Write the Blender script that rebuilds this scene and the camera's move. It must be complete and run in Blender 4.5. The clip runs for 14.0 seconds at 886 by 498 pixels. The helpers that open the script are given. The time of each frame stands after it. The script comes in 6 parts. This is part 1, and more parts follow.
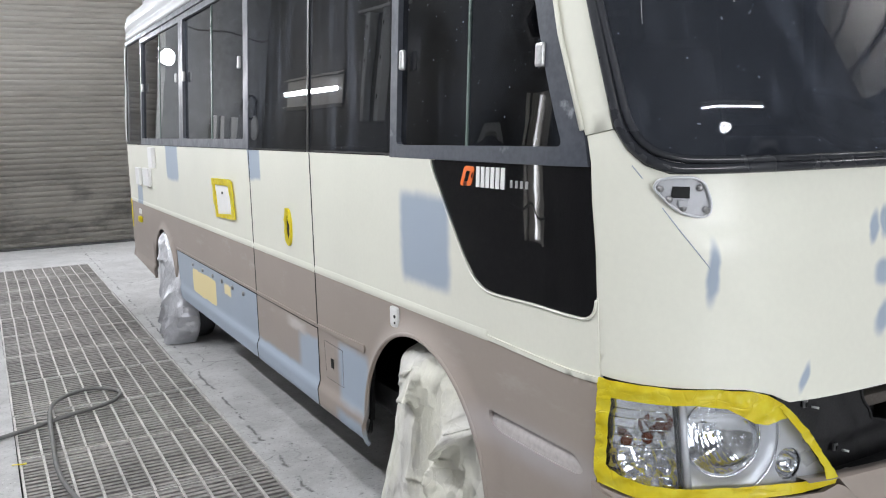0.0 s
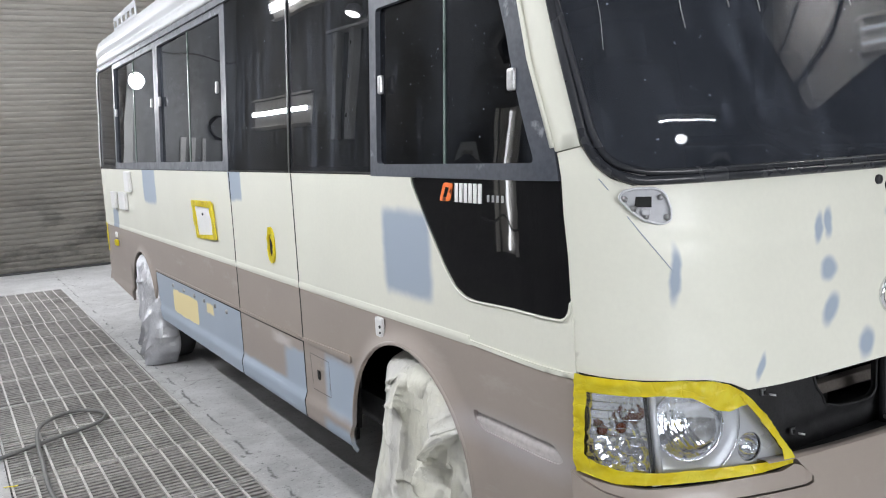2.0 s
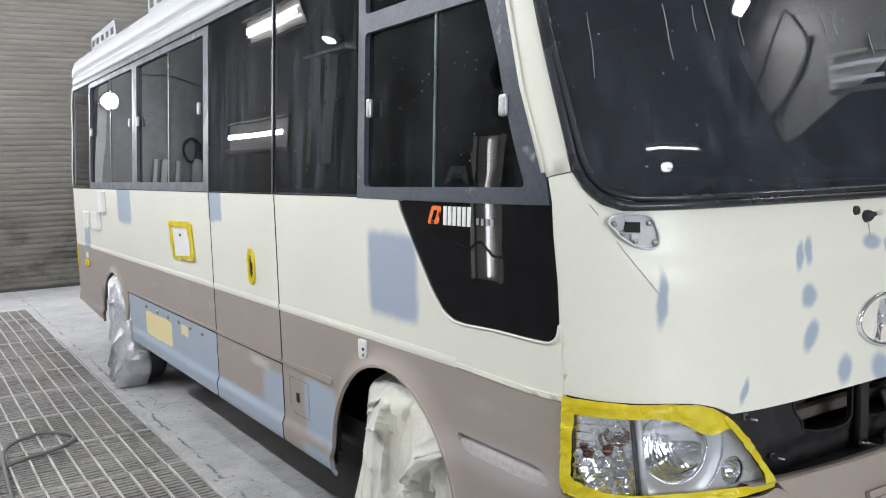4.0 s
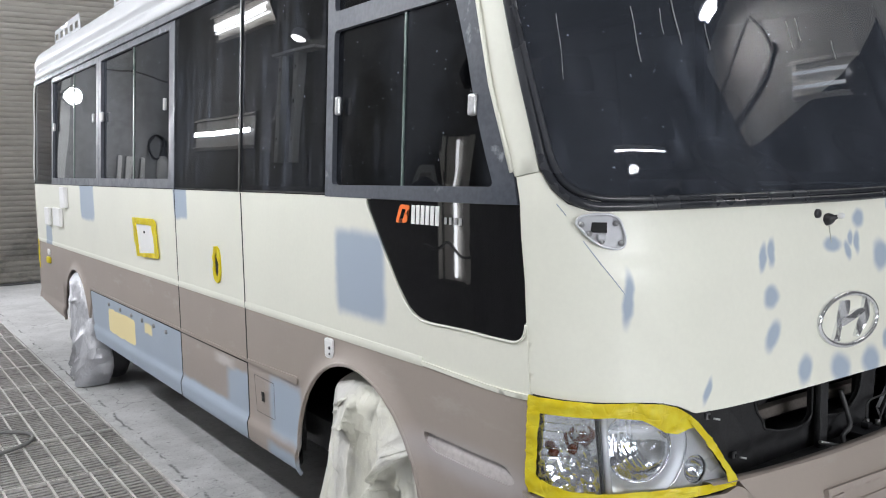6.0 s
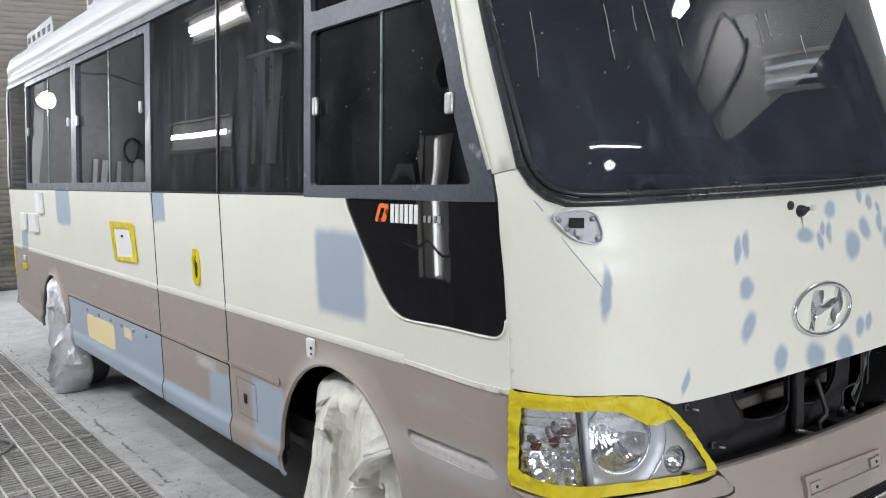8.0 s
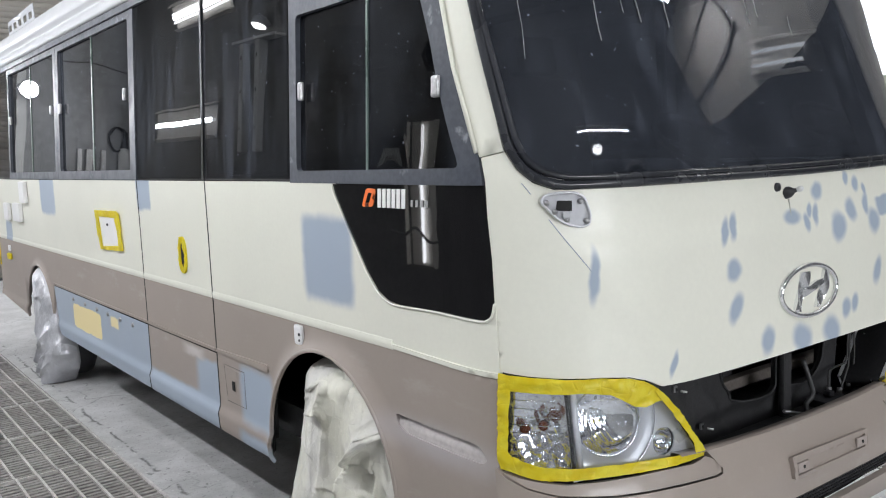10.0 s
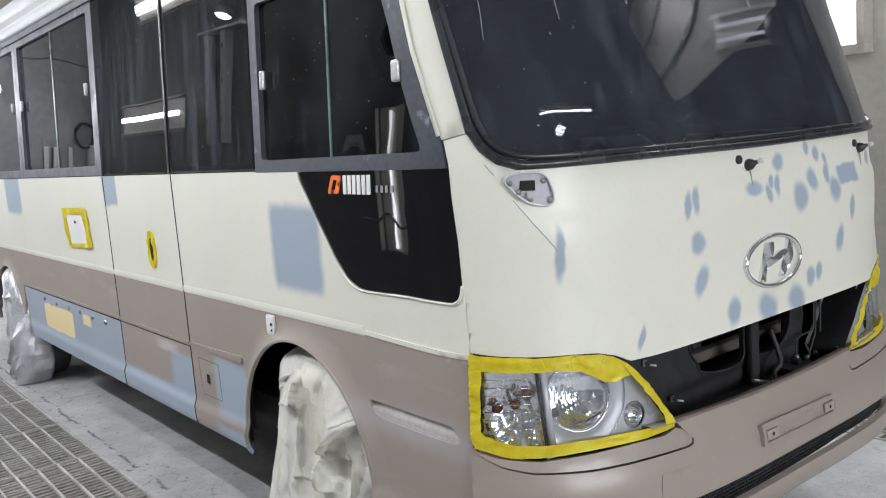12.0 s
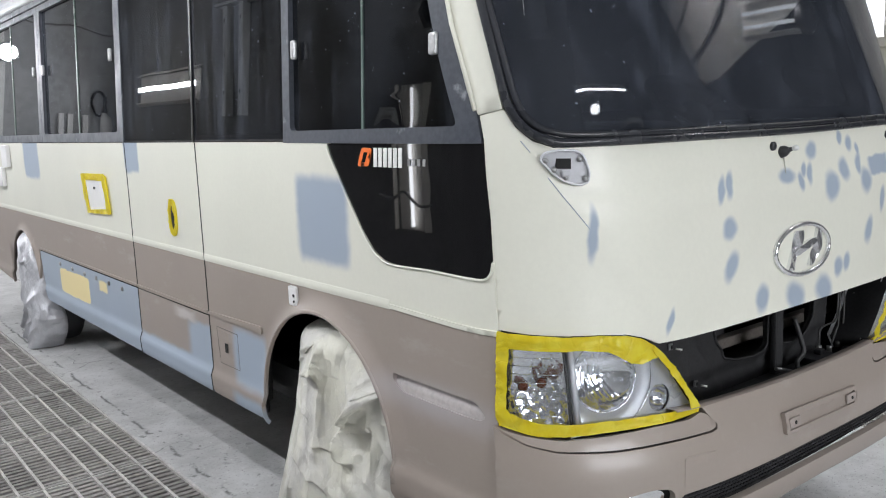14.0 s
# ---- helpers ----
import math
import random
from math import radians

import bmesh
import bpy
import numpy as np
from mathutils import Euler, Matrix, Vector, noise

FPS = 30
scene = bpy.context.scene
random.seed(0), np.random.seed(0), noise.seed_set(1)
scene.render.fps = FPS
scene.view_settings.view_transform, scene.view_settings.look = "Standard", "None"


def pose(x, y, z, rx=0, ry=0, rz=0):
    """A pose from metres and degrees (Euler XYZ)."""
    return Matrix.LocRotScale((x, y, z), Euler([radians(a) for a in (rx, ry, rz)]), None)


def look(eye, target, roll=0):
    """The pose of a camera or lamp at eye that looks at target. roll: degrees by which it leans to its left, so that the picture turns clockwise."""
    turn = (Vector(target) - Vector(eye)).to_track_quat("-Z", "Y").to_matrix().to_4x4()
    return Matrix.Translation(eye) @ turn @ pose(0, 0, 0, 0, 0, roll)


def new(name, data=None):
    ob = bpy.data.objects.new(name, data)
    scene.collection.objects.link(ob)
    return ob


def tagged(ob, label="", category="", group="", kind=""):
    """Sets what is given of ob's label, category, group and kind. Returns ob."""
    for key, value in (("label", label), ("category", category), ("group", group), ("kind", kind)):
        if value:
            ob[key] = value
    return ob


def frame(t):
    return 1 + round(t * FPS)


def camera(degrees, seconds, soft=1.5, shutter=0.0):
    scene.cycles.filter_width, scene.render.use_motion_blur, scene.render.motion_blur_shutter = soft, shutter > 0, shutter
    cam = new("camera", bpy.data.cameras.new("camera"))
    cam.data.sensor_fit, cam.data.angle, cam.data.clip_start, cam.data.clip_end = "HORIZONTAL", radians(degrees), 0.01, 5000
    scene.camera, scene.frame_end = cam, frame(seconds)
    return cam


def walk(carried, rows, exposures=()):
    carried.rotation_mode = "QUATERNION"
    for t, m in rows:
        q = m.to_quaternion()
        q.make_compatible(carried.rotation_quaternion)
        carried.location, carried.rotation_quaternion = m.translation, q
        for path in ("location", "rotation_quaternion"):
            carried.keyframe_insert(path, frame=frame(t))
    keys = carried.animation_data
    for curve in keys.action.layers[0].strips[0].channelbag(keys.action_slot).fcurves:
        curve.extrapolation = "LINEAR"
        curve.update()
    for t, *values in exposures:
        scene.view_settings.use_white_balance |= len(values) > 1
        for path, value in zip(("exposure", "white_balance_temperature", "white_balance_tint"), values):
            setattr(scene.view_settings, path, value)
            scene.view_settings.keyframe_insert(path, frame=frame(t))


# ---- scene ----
cam = camera(55.0, 14.0, 1.1)
EXPOSURE = 0.22
PATH = [
    (0, (-2.145, -1.25, 1.49), (-1.205, 0.492, 1.201), -1.6),
    (0.5, (-2.247, -1.336, 1.468), (-1.23, 0.352, 1.13), 0.2),
    (1, (-2.186, -1.439, 1.51), (-1.199, 0.277, 1.226), -2.3),
    (1.5, (-2.183, -1.446, 1.509), (-1.238, 0.296, 1.243), -3.5),
    (2, (-2.251, -1.37, 1.507), (-1.246, 0.34, 1.248), -3.1),
    (2.5, (-2.277, -1.334, 1.51), (-1.261, 0.373, 1.282), -3.1),
    (3, (-2.303, -1.346, 1.506), (-1.263, 0.35, 1.297), -2.9),
    (5.5, (-2.311, -1.362, 1.489), (-1.2, 0.29, 1.297), -0.7),
    (6, (-2.31, -1.358, 1.49), (-1.172, 0.275, 1.294), -1.1),
    (6.5, (-2.317, -1.366, 1.485), (-1.166, 0.258, 1.289), -1.4),
    (7, (-2.317, -1.366, 1.489), (-1.155, 0.251, 1.294), -1.6),
    (7.5, (-2.321, -1.368, 1.488), (-1.152, 0.243, 1.291), -1.8),
    (8, (-2.318, -1.371, 1.489), (-1.142, 0.234, 1.289), -2.0),
    (10.5, (-2.313, -1.365, 1.47), (-1.115, 0.218, 1.227), -2.3),
    (11, (-2.319, -1.376, 1.458), (-1.115, 0.201, 1.204), -2.2),
    (11.5, (-2.298, -1.39, 1.469), (-1.081, 0.176, 1.207), -4.1),
    (12, (-2.295, -1.387, 1.475), (-1.062, 0.165, 1.207), -4.4),
    (12.5, (-2.298, -1.365, 1.468), (-1.07, 0.189, 1.191), -4.3),
    (13, (-2.323, -1.334, 1.454), (-1.099, 0.22, 1.16), -3.4),
    (13.5, (-2.339, -1.336, 1.464), (-1.119, 0.219, 1.158), -2.9),
    (14, (-2.342, -1.343, 1.461), (-1.125, 0.214, 1.152), -2.4),
]
walk(cam, [(t, look(eye, target, roll)) for t, eye, target, roll in PATH], [(0, EXPOSURE + 0.09), (8.0, EXPOSURE + 0.08), (10.4, EXPOSURE), (14.0, EXPOSURE)])

# ---- world and lights ----
from mathutils.geometry import delaunay_2d_cdt

world = bpy.data.worlds.new("world")
scene.world = world
world.use_nodes = True
world.node_tree.nodes["Background"].inputs[0].default_value = (0.6, 0.65, 0.7, 1)
world.node_tree.nodes["Background"].inputs[1].default_value = 0.05

ROOM_L, ROOM_R, ROOM_F, ROOM_B, ROOM_H = -3.6, 3.4, -6.5, 11.2, 4.4


def area_lamp(name, m, w, h, watts, colour=(1, 0.98, 0.95)):
    d = bpy.data.lights.new(name, "AREA")
    d.shape, d.size, d.size_y, d.energy, d.color = "RECTANGLE", w, h, watts, colour
    o = new(name, d)
    o.matrix_world = m
    return o


COOL = (0.965, 0.985, 1.045)
ROW_L = [2.2, 5.2, 8.6]


# ---- materials ----
class Nodes:
    def __init__(self, name):
        self.mat = bpy.data.materials.new(name)
        self.mat.use_nodes = True
        self.t = self.mat.node_tree
        self.t.nodes.clear()
        self.out = self.n("ShaderNodeOutputMaterial")

    def n(self, kind, **kw):
        nd = self.t.nodes.new(kind)
        for k, v in kw.items():
            setattr(nd, k, v)
        return nd

    def link(self, a, b):
        self.t.links.new(a, b)

    def math(self, op, a, b=None, c=None):
        nd = self.n("ShaderNodeMath", operation=op)
        for i, v in enumerate((a, b, c)):
            if v is None:
                continue
            if isinstance(v, (int, float)):
                nd.inputs[i].default_value = v
            else:
                self.link(v, nd.inputs[i])
        return nd.outputs[0]

    def pos(self):
        return self.n("ShaderNodeNewGeometry").outputs["Position"]

    def noise(self, scale, detail=4.0, rough=0.55, vec=None, stretch=None):
        nd = self.n("ShaderNodeTexNoise")
        nd.inputs["Scale"].default_value, nd.inputs["Detail"].default_value, nd.inputs["Roughness"].default_value = scale, detail, rough
        vec = vec or self.pos()
        if stretch:
            mp = self.n("ShaderNodeMapping")
            mp.inputs["Scale"].default_value = stretch
            self.link(vec, mp.inputs[0])
            vec = mp.outputs[0]
        self.link(vec, nd.inputs["Vector"])
        return nd.outputs[0]

    def ramp(self, fac, a, b, lo=0.0, hi=1.0):
        nd = self.n("ShaderNodeMapRange", interpolation_type="SMOOTHSTEP")
        self.link(fac, nd.inputs[0])
        for i, v in zip((1, 2, 3, 4), (a, b, lo, hi)):
            nd.inputs[i].default_value = v
        return nd.outputs[0]

    def mix(self, fac, a, b):
        nd = self.n("ShaderNodeMix", data_type="RGBA")
        if isinstance(fac, (int, float)):
            nd.inputs[0].default_value = fac
        else:
            self.link(fac, nd.inputs[0])
        for i, v in ((6, a), (7, b)):
            if isinstance(v, tuple):
                nd.inputs[i].default_value = (*v, 1)
            else:
                self.link(v, nd.inputs[i])
        return nd.outputs[2]

    def blot(self, centre, radius, soft, box=False, wobble=None, lean=0.0):
        """A soft mask round a place: an ellipsoid, or a box with soft edges."""
        mp = self.n("ShaderNodeMapping", vector_type="TEXTURE")
        mp.inputs["Location"].default_value = centre
        mp.inputs["Scale"].default_value = radius
        mp.inputs["Rotation"].default_value = (0, radians(lean), 0)
        self.link(wobble or self.pos(), mp.inputs[0])
        if box:
            sp = self.n("ShaderNodeSeparateXYZ")
            self.link(mp.outputs[0], sp.inputs[0])
            ab = [self.math("POWER", self.math("ABSOLUTE", o), 9.0) for o in sp.outputs]
            r = self.math("ADD", self.math("ADD", ab[0], ab[1]), ab[2])
            r = self.math("POWER", r, 1 / 9)
        else:
            ln = self.n("ShaderNodeVectorMath", operation="LENGTH")
            self.link(mp.outputs[0], ln.inputs[0])
            r = ln.outputs["Value"]
        return self.ramp(r, 1.0 - soft, 1.0 + soft * 0.4, 1.0, 0.0)

    def wobbled(self, scale, amount):
        nd = self.n("ShaderNodeTexNoise")
        nd.inputs["Scale"].default_value = scale
        self.link(self.pos(), nd.inputs["Vector"])
        sub = self.n("ShaderNodeVectorMath", operation="SUBTRACT")
        self.link(nd.outputs["Color"], sub.inputs[0])
        sub.inputs[1].default_value = (0.5, 0.5, 0.5)
        sc = self.n("ShaderNodeVectorMath", operation="SCALE")
        self.link(sub.outputs[0], sc.inputs[0])
        sc.inputs["Scale"].default_value = amount
        ad = self.n("ShaderNodeVectorMath", operation="ADD")
        self.link(self.pos(), ad.inputs[0])
        self.link(sc.outputs[0], ad.inputs[1])
        return ad.outputs[0]

    def surface(self, colour, rough=0.5, metal=0.0, bump=None, strength=0.2, dist=0.002, coat=0.0, spec=0.5):
        p = self.n("ShaderNodeBsdfPrincipled")
        for key, v in (("Base Color", colour), ("Roughness", rough), ("Metallic", metal), ("Coat Weight", coat), ("Specular IOR Level", spec)):
            if isinstance(v, tuple):
                p.inputs[key].default_value = (*v, 1)
            elif isinstance(v, (int, float)):
                p.inputs[key].default_value = v
            else:
                self.link(v, p.inputs[key])
        if bump is not None:
            b = self.n("ShaderNodeBump")
            b.inputs["Strength"].default_value, b.inputs["Distance"].default_value = strength, dist
            self.link(bump, b.inputs["Height"])
            self.link(b.outputs[0], p.inputs["Normal"])
        self.link(p.outputs[0], self.out.inputs[0])
        return self.mat


def shade(c, f):
    return tuple(min(1.0, v * f) for v in c)


def plain(name, colour, rough=0.5, metal=0.0, scale=8.0, vary=0.12, bump=0.1, dist=0.002, spec=0.5):
    n = Nodes(name)
    a = n.noise(scale, 5)
    b = n.noise(scale * 14, 3)
    fac = n.math("ADD", n.math("MULTIPLY", a, 0.6), n.math("MULTIPLY", b, 0.4))
    col = n.mix(n.ramp(fac, 0.3, 0.7), shade(colour, 1 - vary), shade(colour, 1 + vary))
    r = n.ramp(a, 0.3, 0.7, rough * 0.8, min(1.0, rough * 1.25))
    return n.surface(col, r, metal, fac, bump, dist, spec=spec)


def glow(name, colour, strength):
    n = Nodes(name)
    e = n.n("ShaderNodeEmission")
    e.inputs[0].default_value, e.inputs[1].default_value = (*colour, 1), strength
    n.link(e.outputs[0], n.out.inputs[0])
    return n.mat


def glass(name, tint, rough=0.015, dust=0.0, ior=1.5, haze=0.0, wave=0.0):
    n = Nodes(name)
    tr = n.n("ShaderNodeBsdfTransparent")
    tr.inputs[0].default_value = (*tint, 1)
    gl = n.n("ShaderNodeBsdfGlossy")
    gl.inputs["Roughness"].default_value = rough
    if wave:
        bp = n.n("ShaderNodeBump")
        bp.inputs["Strength"].default_value, bp.inputs["Distance"].default_value = 1.0, wave
        n.link(n.noise(1.6, 1, 0.4), bp.inputs["Height"])
        n.link(bp.outputs[0], gl.inputs["Normal"])
    lw = n.n("ShaderNodeLayerWeight")
    lw.inputs["Blend"].default_value = 0.5
    f0 = ((ior - 1) / (ior + 1)) ** 2
    fr = n.math("MULTIPLY_ADD", n.math("POWER", lw.outputs["Facing"], 5.0), 1 - f0, f0)
    mx = n.n("ShaderNodeMixShader")
    n.link(fr, mx.inputs[0])
    n.link(tr.outputs[0], mx.inputs[1])
    n.link(gl.outputs[0], mx.inputs[2])
    last = mx.outputs[0]
    if dust:
        df = n.n("ShaderNodeBsdfDiffuse")
        df.inputs[0].default_value = (0.48, 0.54, 0.66, 1)
        big = n.ramp(n.noise(2.3, 6, 0.65), 0.40, 0.75)
        specks = n.ramp(n.noise(110, 1, 0.4), 0.765, 0.80)
        runs = n.math("MULTIPLY", n.ramp(n.noise(26, 2, 0.5, stretch=(1, 1, 0.05)), 0.60, 0.78), big)
        wipe = n.math("MULTIPLY", n.ramp(n.noise(17, 5, 0.65, stretch=(1, 1, 0.06)), 0.44, 0.72), n.ramp(n.noise(1.3, 3, 0.5), 0.40, 0.62))
        fac = n.math("ADD", n.math("ADD", n.math("MULTIPLY", big, 0.22), n.math("MULTIPLY", specks, 4.0)), n.math("ADD", n.math("MULTIPLY", runs, 0.5), n.math("MULTIPLY", wipe, 0.65)))
        fac = n.math("MULTIPLY_ADD", fac, dust, haze)
        m2 = n.n("ShaderNodeMixShader")
        n.link(fac, m2.inputs[0])
        n.link(last, m2.inputs[1])
        n.link(df.outputs[0], m2.inputs[2])
        last = m2.outputs[0]
    n.link(last, n.out.inputs[0])
    return n.mat


# ---- the skin of the bus: arc length s from the middle of the front, height z ----
YC, NEXP = 0.40, 3.5
YF = [(0.30, -0.06), (0.40, -0.11), (0.50, -0.13), (0.60, -0.12), (0.69, -0.09), (0.88, -0.075), (1.03, -0.06), (1.40, -0.045), (1.45, -0.03), (2.30, 0.29), (2.7, 0.45)]
WZ = [(0.30, 0.94), (0.362, 1.004), (0.385, 1.026), (0.454, 1.030), (0.482, 1.0175), (1.40, 1.0175), (2.30, 0.965), (2.7, 0.945)]
REAR = 6.50


def lerp(tab, z):
    if z <= tab[0][0]:
        return tab[0][1]
    for (a, va), (b, vb) in zip(tab, tab[1:]):
        if z <= b:
            return va + (vb - va) * (z - a) / (b - a)
    return tab[-1][1]


ARC = []
for i in range(401):
    th = math.pi / 2 * (1 - i / 400)
    cx, cd = abs(math.cos(th)) ** (2 / NEXP), abs(math.sin(th)) ** (2 / NEXP)
    q = (cx * 1.0175, YC - 0.46 * cd)
    ARC.append(((ARC[-1][0] + math.hypot(q[0] - last_q[0], q[1] - last_q[1])) if ARC else 0.0, cx, cd))
    last_q = q
ARC_S = [r[0] for r in ARC]
LEN = ARC_S[-1]


def skin(s, z):
    sg, a, w = (-1 if s < 0 else 1), abs(s), lerp(WZ, z)
    if a >= LEN:
        return Vector((sg * w - (0.1 * (w - 0.5) if sg > 0 else 0.0), YC + a - LEN, z))
    i = min(max(int(np.searchsorted(ARC_S, a, side="right")) - 1, 0), 399)
    f = (a - ARC_S[i]) / ((ARC_S[i + 1] - ARC_S[i]) or 1)
    cx = ARC[i][1] + (ARC[i + 1][1] - ARC[i][1]) * f
    cd = ARC[i][2] + (ARC[i + 1][2] - ARC[i][2]) * f
    x = sg * w * cx
    return Vector((x - 0.1 * max(0.0, x - 0.5), YC - cd * (YC - lerp(YF, z)), z))


def skin_normal(s, z, h=0.004):
    du = skin(s + h, z) - skin(s - h, z)
    dv = skin(s, z + h) - skin(s, z - h)
    n = du.cross(dv)
    return n.normalized() if n.length else Vector((0, -1, 0))


def sy(y):
    """The skin's s of a place y along the right side."""
    return -(LEN + y - YC)


def side(pts):
    return [(sy(y), z) for y, z in pts]


def rounded(pts, r, steps=5):
    out = []
    n = len(pts)
    for i in range(n):
        a, b, c = Vector(pts[i - 1]), Vector(pts[i]), Vector(pts[(i + 1) % n])
        u, v = a - b, c - b
        k = min(r, u.length * 0.45, v.length * 0.45)
        p, q2 = b + u.normalized() * k, b + v.normalized() * k
        for j in range(steps + 1):
            t = j / steps
            w = p * (1 - t) ** 2 + b * 2 * t * (1 - t) + q2 * t * t
            out.append((w.x, w.y))
    return out


def inside(p, poly):
    x, y, hit = p[0], p[1], False
    for (ax, ay), (bx, by) in zip(poly, poly[1:] + poly[:1]):
        if (ay > y) != (by > y) and x < (bx - ax) * (y - ay) / (by - ay) + ax:
            hit = not hit
    return hit


def dense(poly, step):
    out = []
    for a, b in zip(poly, poly[1:] + poly[:1]):
        d = math.hypot(b[0] - a[0], b[1] - a[1])
        if d < 1e-6:
            continue
        k = max(1, int(math.ceil(d / step)))
        out += [(a[0] + (b[0] - a[0]) * j / k, a[1] + (b[1] - a[1]) * j / k) for j in range(k)]
    return out


def sheet(poly, holes=(), step=0.07, thick=0.015, off=0.0, relief=None, place=skin, normal=skin_normal):
    """A skin panel of real thickness over an outline in (s, z), with holes."""
    loops = [dense(list(poly), step)] + [dense(list(h), step) for h in holes]
    pts, edges = [], []
    for lp in loops:
        k = len(pts)
        pts += [Vector(p) for p in lp]
        edges += [(k + j, k + (j + 1) % len(lp)) for j in range(len(lp))]
    x0, x1 = min(p.x for p in pts), max(p.x for p in pts)
    y0, y1 = min(p.y for p in pts), max(p.y for p in pts)
    nx, ny = int((x1 - x0) / step), int((y1 - y0) / step)
    edge_pts = np.array([[p.x, p.y] for p in pts])
    for i in range(1, nx + 1):
        for j in range(1, ny + 1):
            p = (x0 + (x1 - x0) * (i - 0.5 * (j % 2)) / (nx + 0.5), y0 + (y1 - y0) * j / (ny + 1))
            if inside(p, loops[0]) and not any(inside(p, h) for h in loops[1:]):
                if np.min(np.hypot(edge_pts[:, 0] - p[0], edge_pts[:, 1] - p[1])) > step * 0.5:
                    pts.append(Vector(p))
    v2, _, faces, _, _, _ = delaunay_2d_cdt(pts, edges, [], 0, 1e-6)
    bm = bmesh.new()
    outer = []
    for p in v2:
        n = normal(p.x, p.y)
        o = off + (relief(p.x, p.y) if relief else 0.0)
        outer.append((place(p.x, p.y) + n * o, n))
    vs = [bm.verts.new(o) for o, n in outer]
    back = [bm.verts.new(o - n * thick) for o, n in outer]
    for f in faces:
        c = ((v2[f[0]].x + v2[f[1]].x + v2[f[2]].x) / 3, (v2[f[0]].y + v2[f[1]].y + v2[f[2]].y) / 3)
        if inside(c, loops[0]) and not any(inside(c, h) for h in loops[1:]):
            for g, rev in ((vs, False), (back, True)):
                try:
                    nf = bm.faces.new([g[i] for i in (reversed(f) if rev else f)])
                    nf.smooth = True
                except ValueError:
                    pass
    rim = [e for e in bm.edges if len(e.link_faces) == 1 and e.verts[0].index < 0]
    index = {v: i for i, v in enumerate(vs)}
    for e in [e for e in bm.edges if len(e.link_faces) == 1 and e.verts[0] in index]:
        a, b = e.verts
        f = e.link_faces[0]
        la = [l.vert for l in f.loops]
        if la[(la.index(a) + 1) % len(la)] != b:
            a, b = b, a
        q4 = [bm.verts.new(v.co) for v in (b, a, back[index[a]], back[index[b]])]
        bm.faces.new(q4)
    for v in [v for v in bm.verts if not v.link_faces]:
        bm.verts.remove(v)
    return bm


def tube(points, r, seg=8, closed=False, taper=None):
    bm = bmesh.new()
    pts = [Vector(p) for p in points]
    rings = []
    n = len(pts)
    up = Vector((0.13, 0.21, 0.97))
    for i, p in enumerate(pts):
        a = pts[i - 1] if (i or closed) else p
        b = pts[(i + 1) % n] if (i < n - 1 or closed) else p
        d = (b - a).normalized()
        u = d.cross(up)
        u = (u if u.length > 1e-3 else d.orthogonal()).normalized()
        v = u.cross(d)
        rr = r * (taper(i / (n - 1)) if taper else 1)
        rings.append([bm.verts.new(p + (u * math.cos(k * math.tau / seg) + v * math.sin(k * math.tau / seg)) * rr) for k in range(seg)])
    for i in range(n if closed else n - 1):
        a, b = rings[i], rings[(i + 1) % n]
        for k in range(seg):
            bm.faces.new((a[k], b[k], b[(k + 1) % seg], a[(k + 1) % seg])).smooth = True
    if not closed:
        bm.faces.new(rings[0])
        bm.faces.new(list(reversed(rings[-1])))
    return bm


def smooth_line(pts, per=8):
    pts = [Vector(p) for p in pts]
    out = []
    for i in range(len(pts) - 1):
        p0, p1, p2, p3 = pts[max(i - 1, 0)], pts[i], pts[i + 1], pts[min(i + 2, len(pts) - 1)]
        for j in range(per):
            t = j / per
            out.append(0.5 * (2 * p1 + (p2 - p0) * t + (2 * p0 - 5 * p1 + 4 * p2 - p3) * t * t + (3 * p1 - p0 - 3 * p2 + p3) * t ** 3))
    return out + [pts[-1]]


def box(lo, hi, bevel=0.0, m=None):
    bm = bmesh.new()
    bmesh.ops.create_cube(bm, size=1)
    c, d = (Vector(lo) + Vector(hi)) / 2, Vector(hi) - Vector(lo)
    for v in bm.verts:
        v.co = Vector((v.co.x * d.x, v.co.y * d.y, v.co.z * d.z)) + c
    if bevel:
        bmesh.ops.bevel(bm, geom=bm.edges[:], offset=bevel, segments=2, affect="EDGES", profile=0.6)
    if m is not None:
        bm.transform(m)
    return bm


def revolve(profile, m, seg=32, close=False):
    """A turned shape: (radius, height) pairs round the pose's z."""
    bm = bmesh.new()
    rings = [[bm.verts.new(m @ Vector((r * math.cos(k * math.tau / seg), r * math.sin(k * math.tau / seg), h))) for k in range(seg)] for r, h in profile]
    for a, b in zip(rings, rings[1:]):
        for k in range(seg):
            bm.faces.new((a[k], a[(k + 1) % seg], b[(k + 1) % seg], b[k])).smooth = True
    if close:
        bm.faces.new(list(reversed(rings[0])))
        bm.faces.new(rings[-1])
    return bm


def join(*bms):
    out = bmesh.new()
    for b in bms:
        me = bpy.data.meshes.new("tmp")
        b.to_mesh(me)
        out.from_mesh(me)
        b.free()
        bpy.data.meshes.remove(me)
    return out


def mesh_of(name, bm, material):
    me = bpy.data.meshes.new(name)
    bm.to_mesh(me)
    bm.free()
    me.materials.append(material)
    return me


def part(name, bm, material, parent, label="", kind=""):
    ob = new(name, mesh_of(name, bm, material))
    if parent:
        ob.parent = parent
        if parent.type == "EMPTY":
            ob.matrix_parent_inverse = parent.matrix_basis.inverted()
    return tagged(ob, label=label, kind=kind)


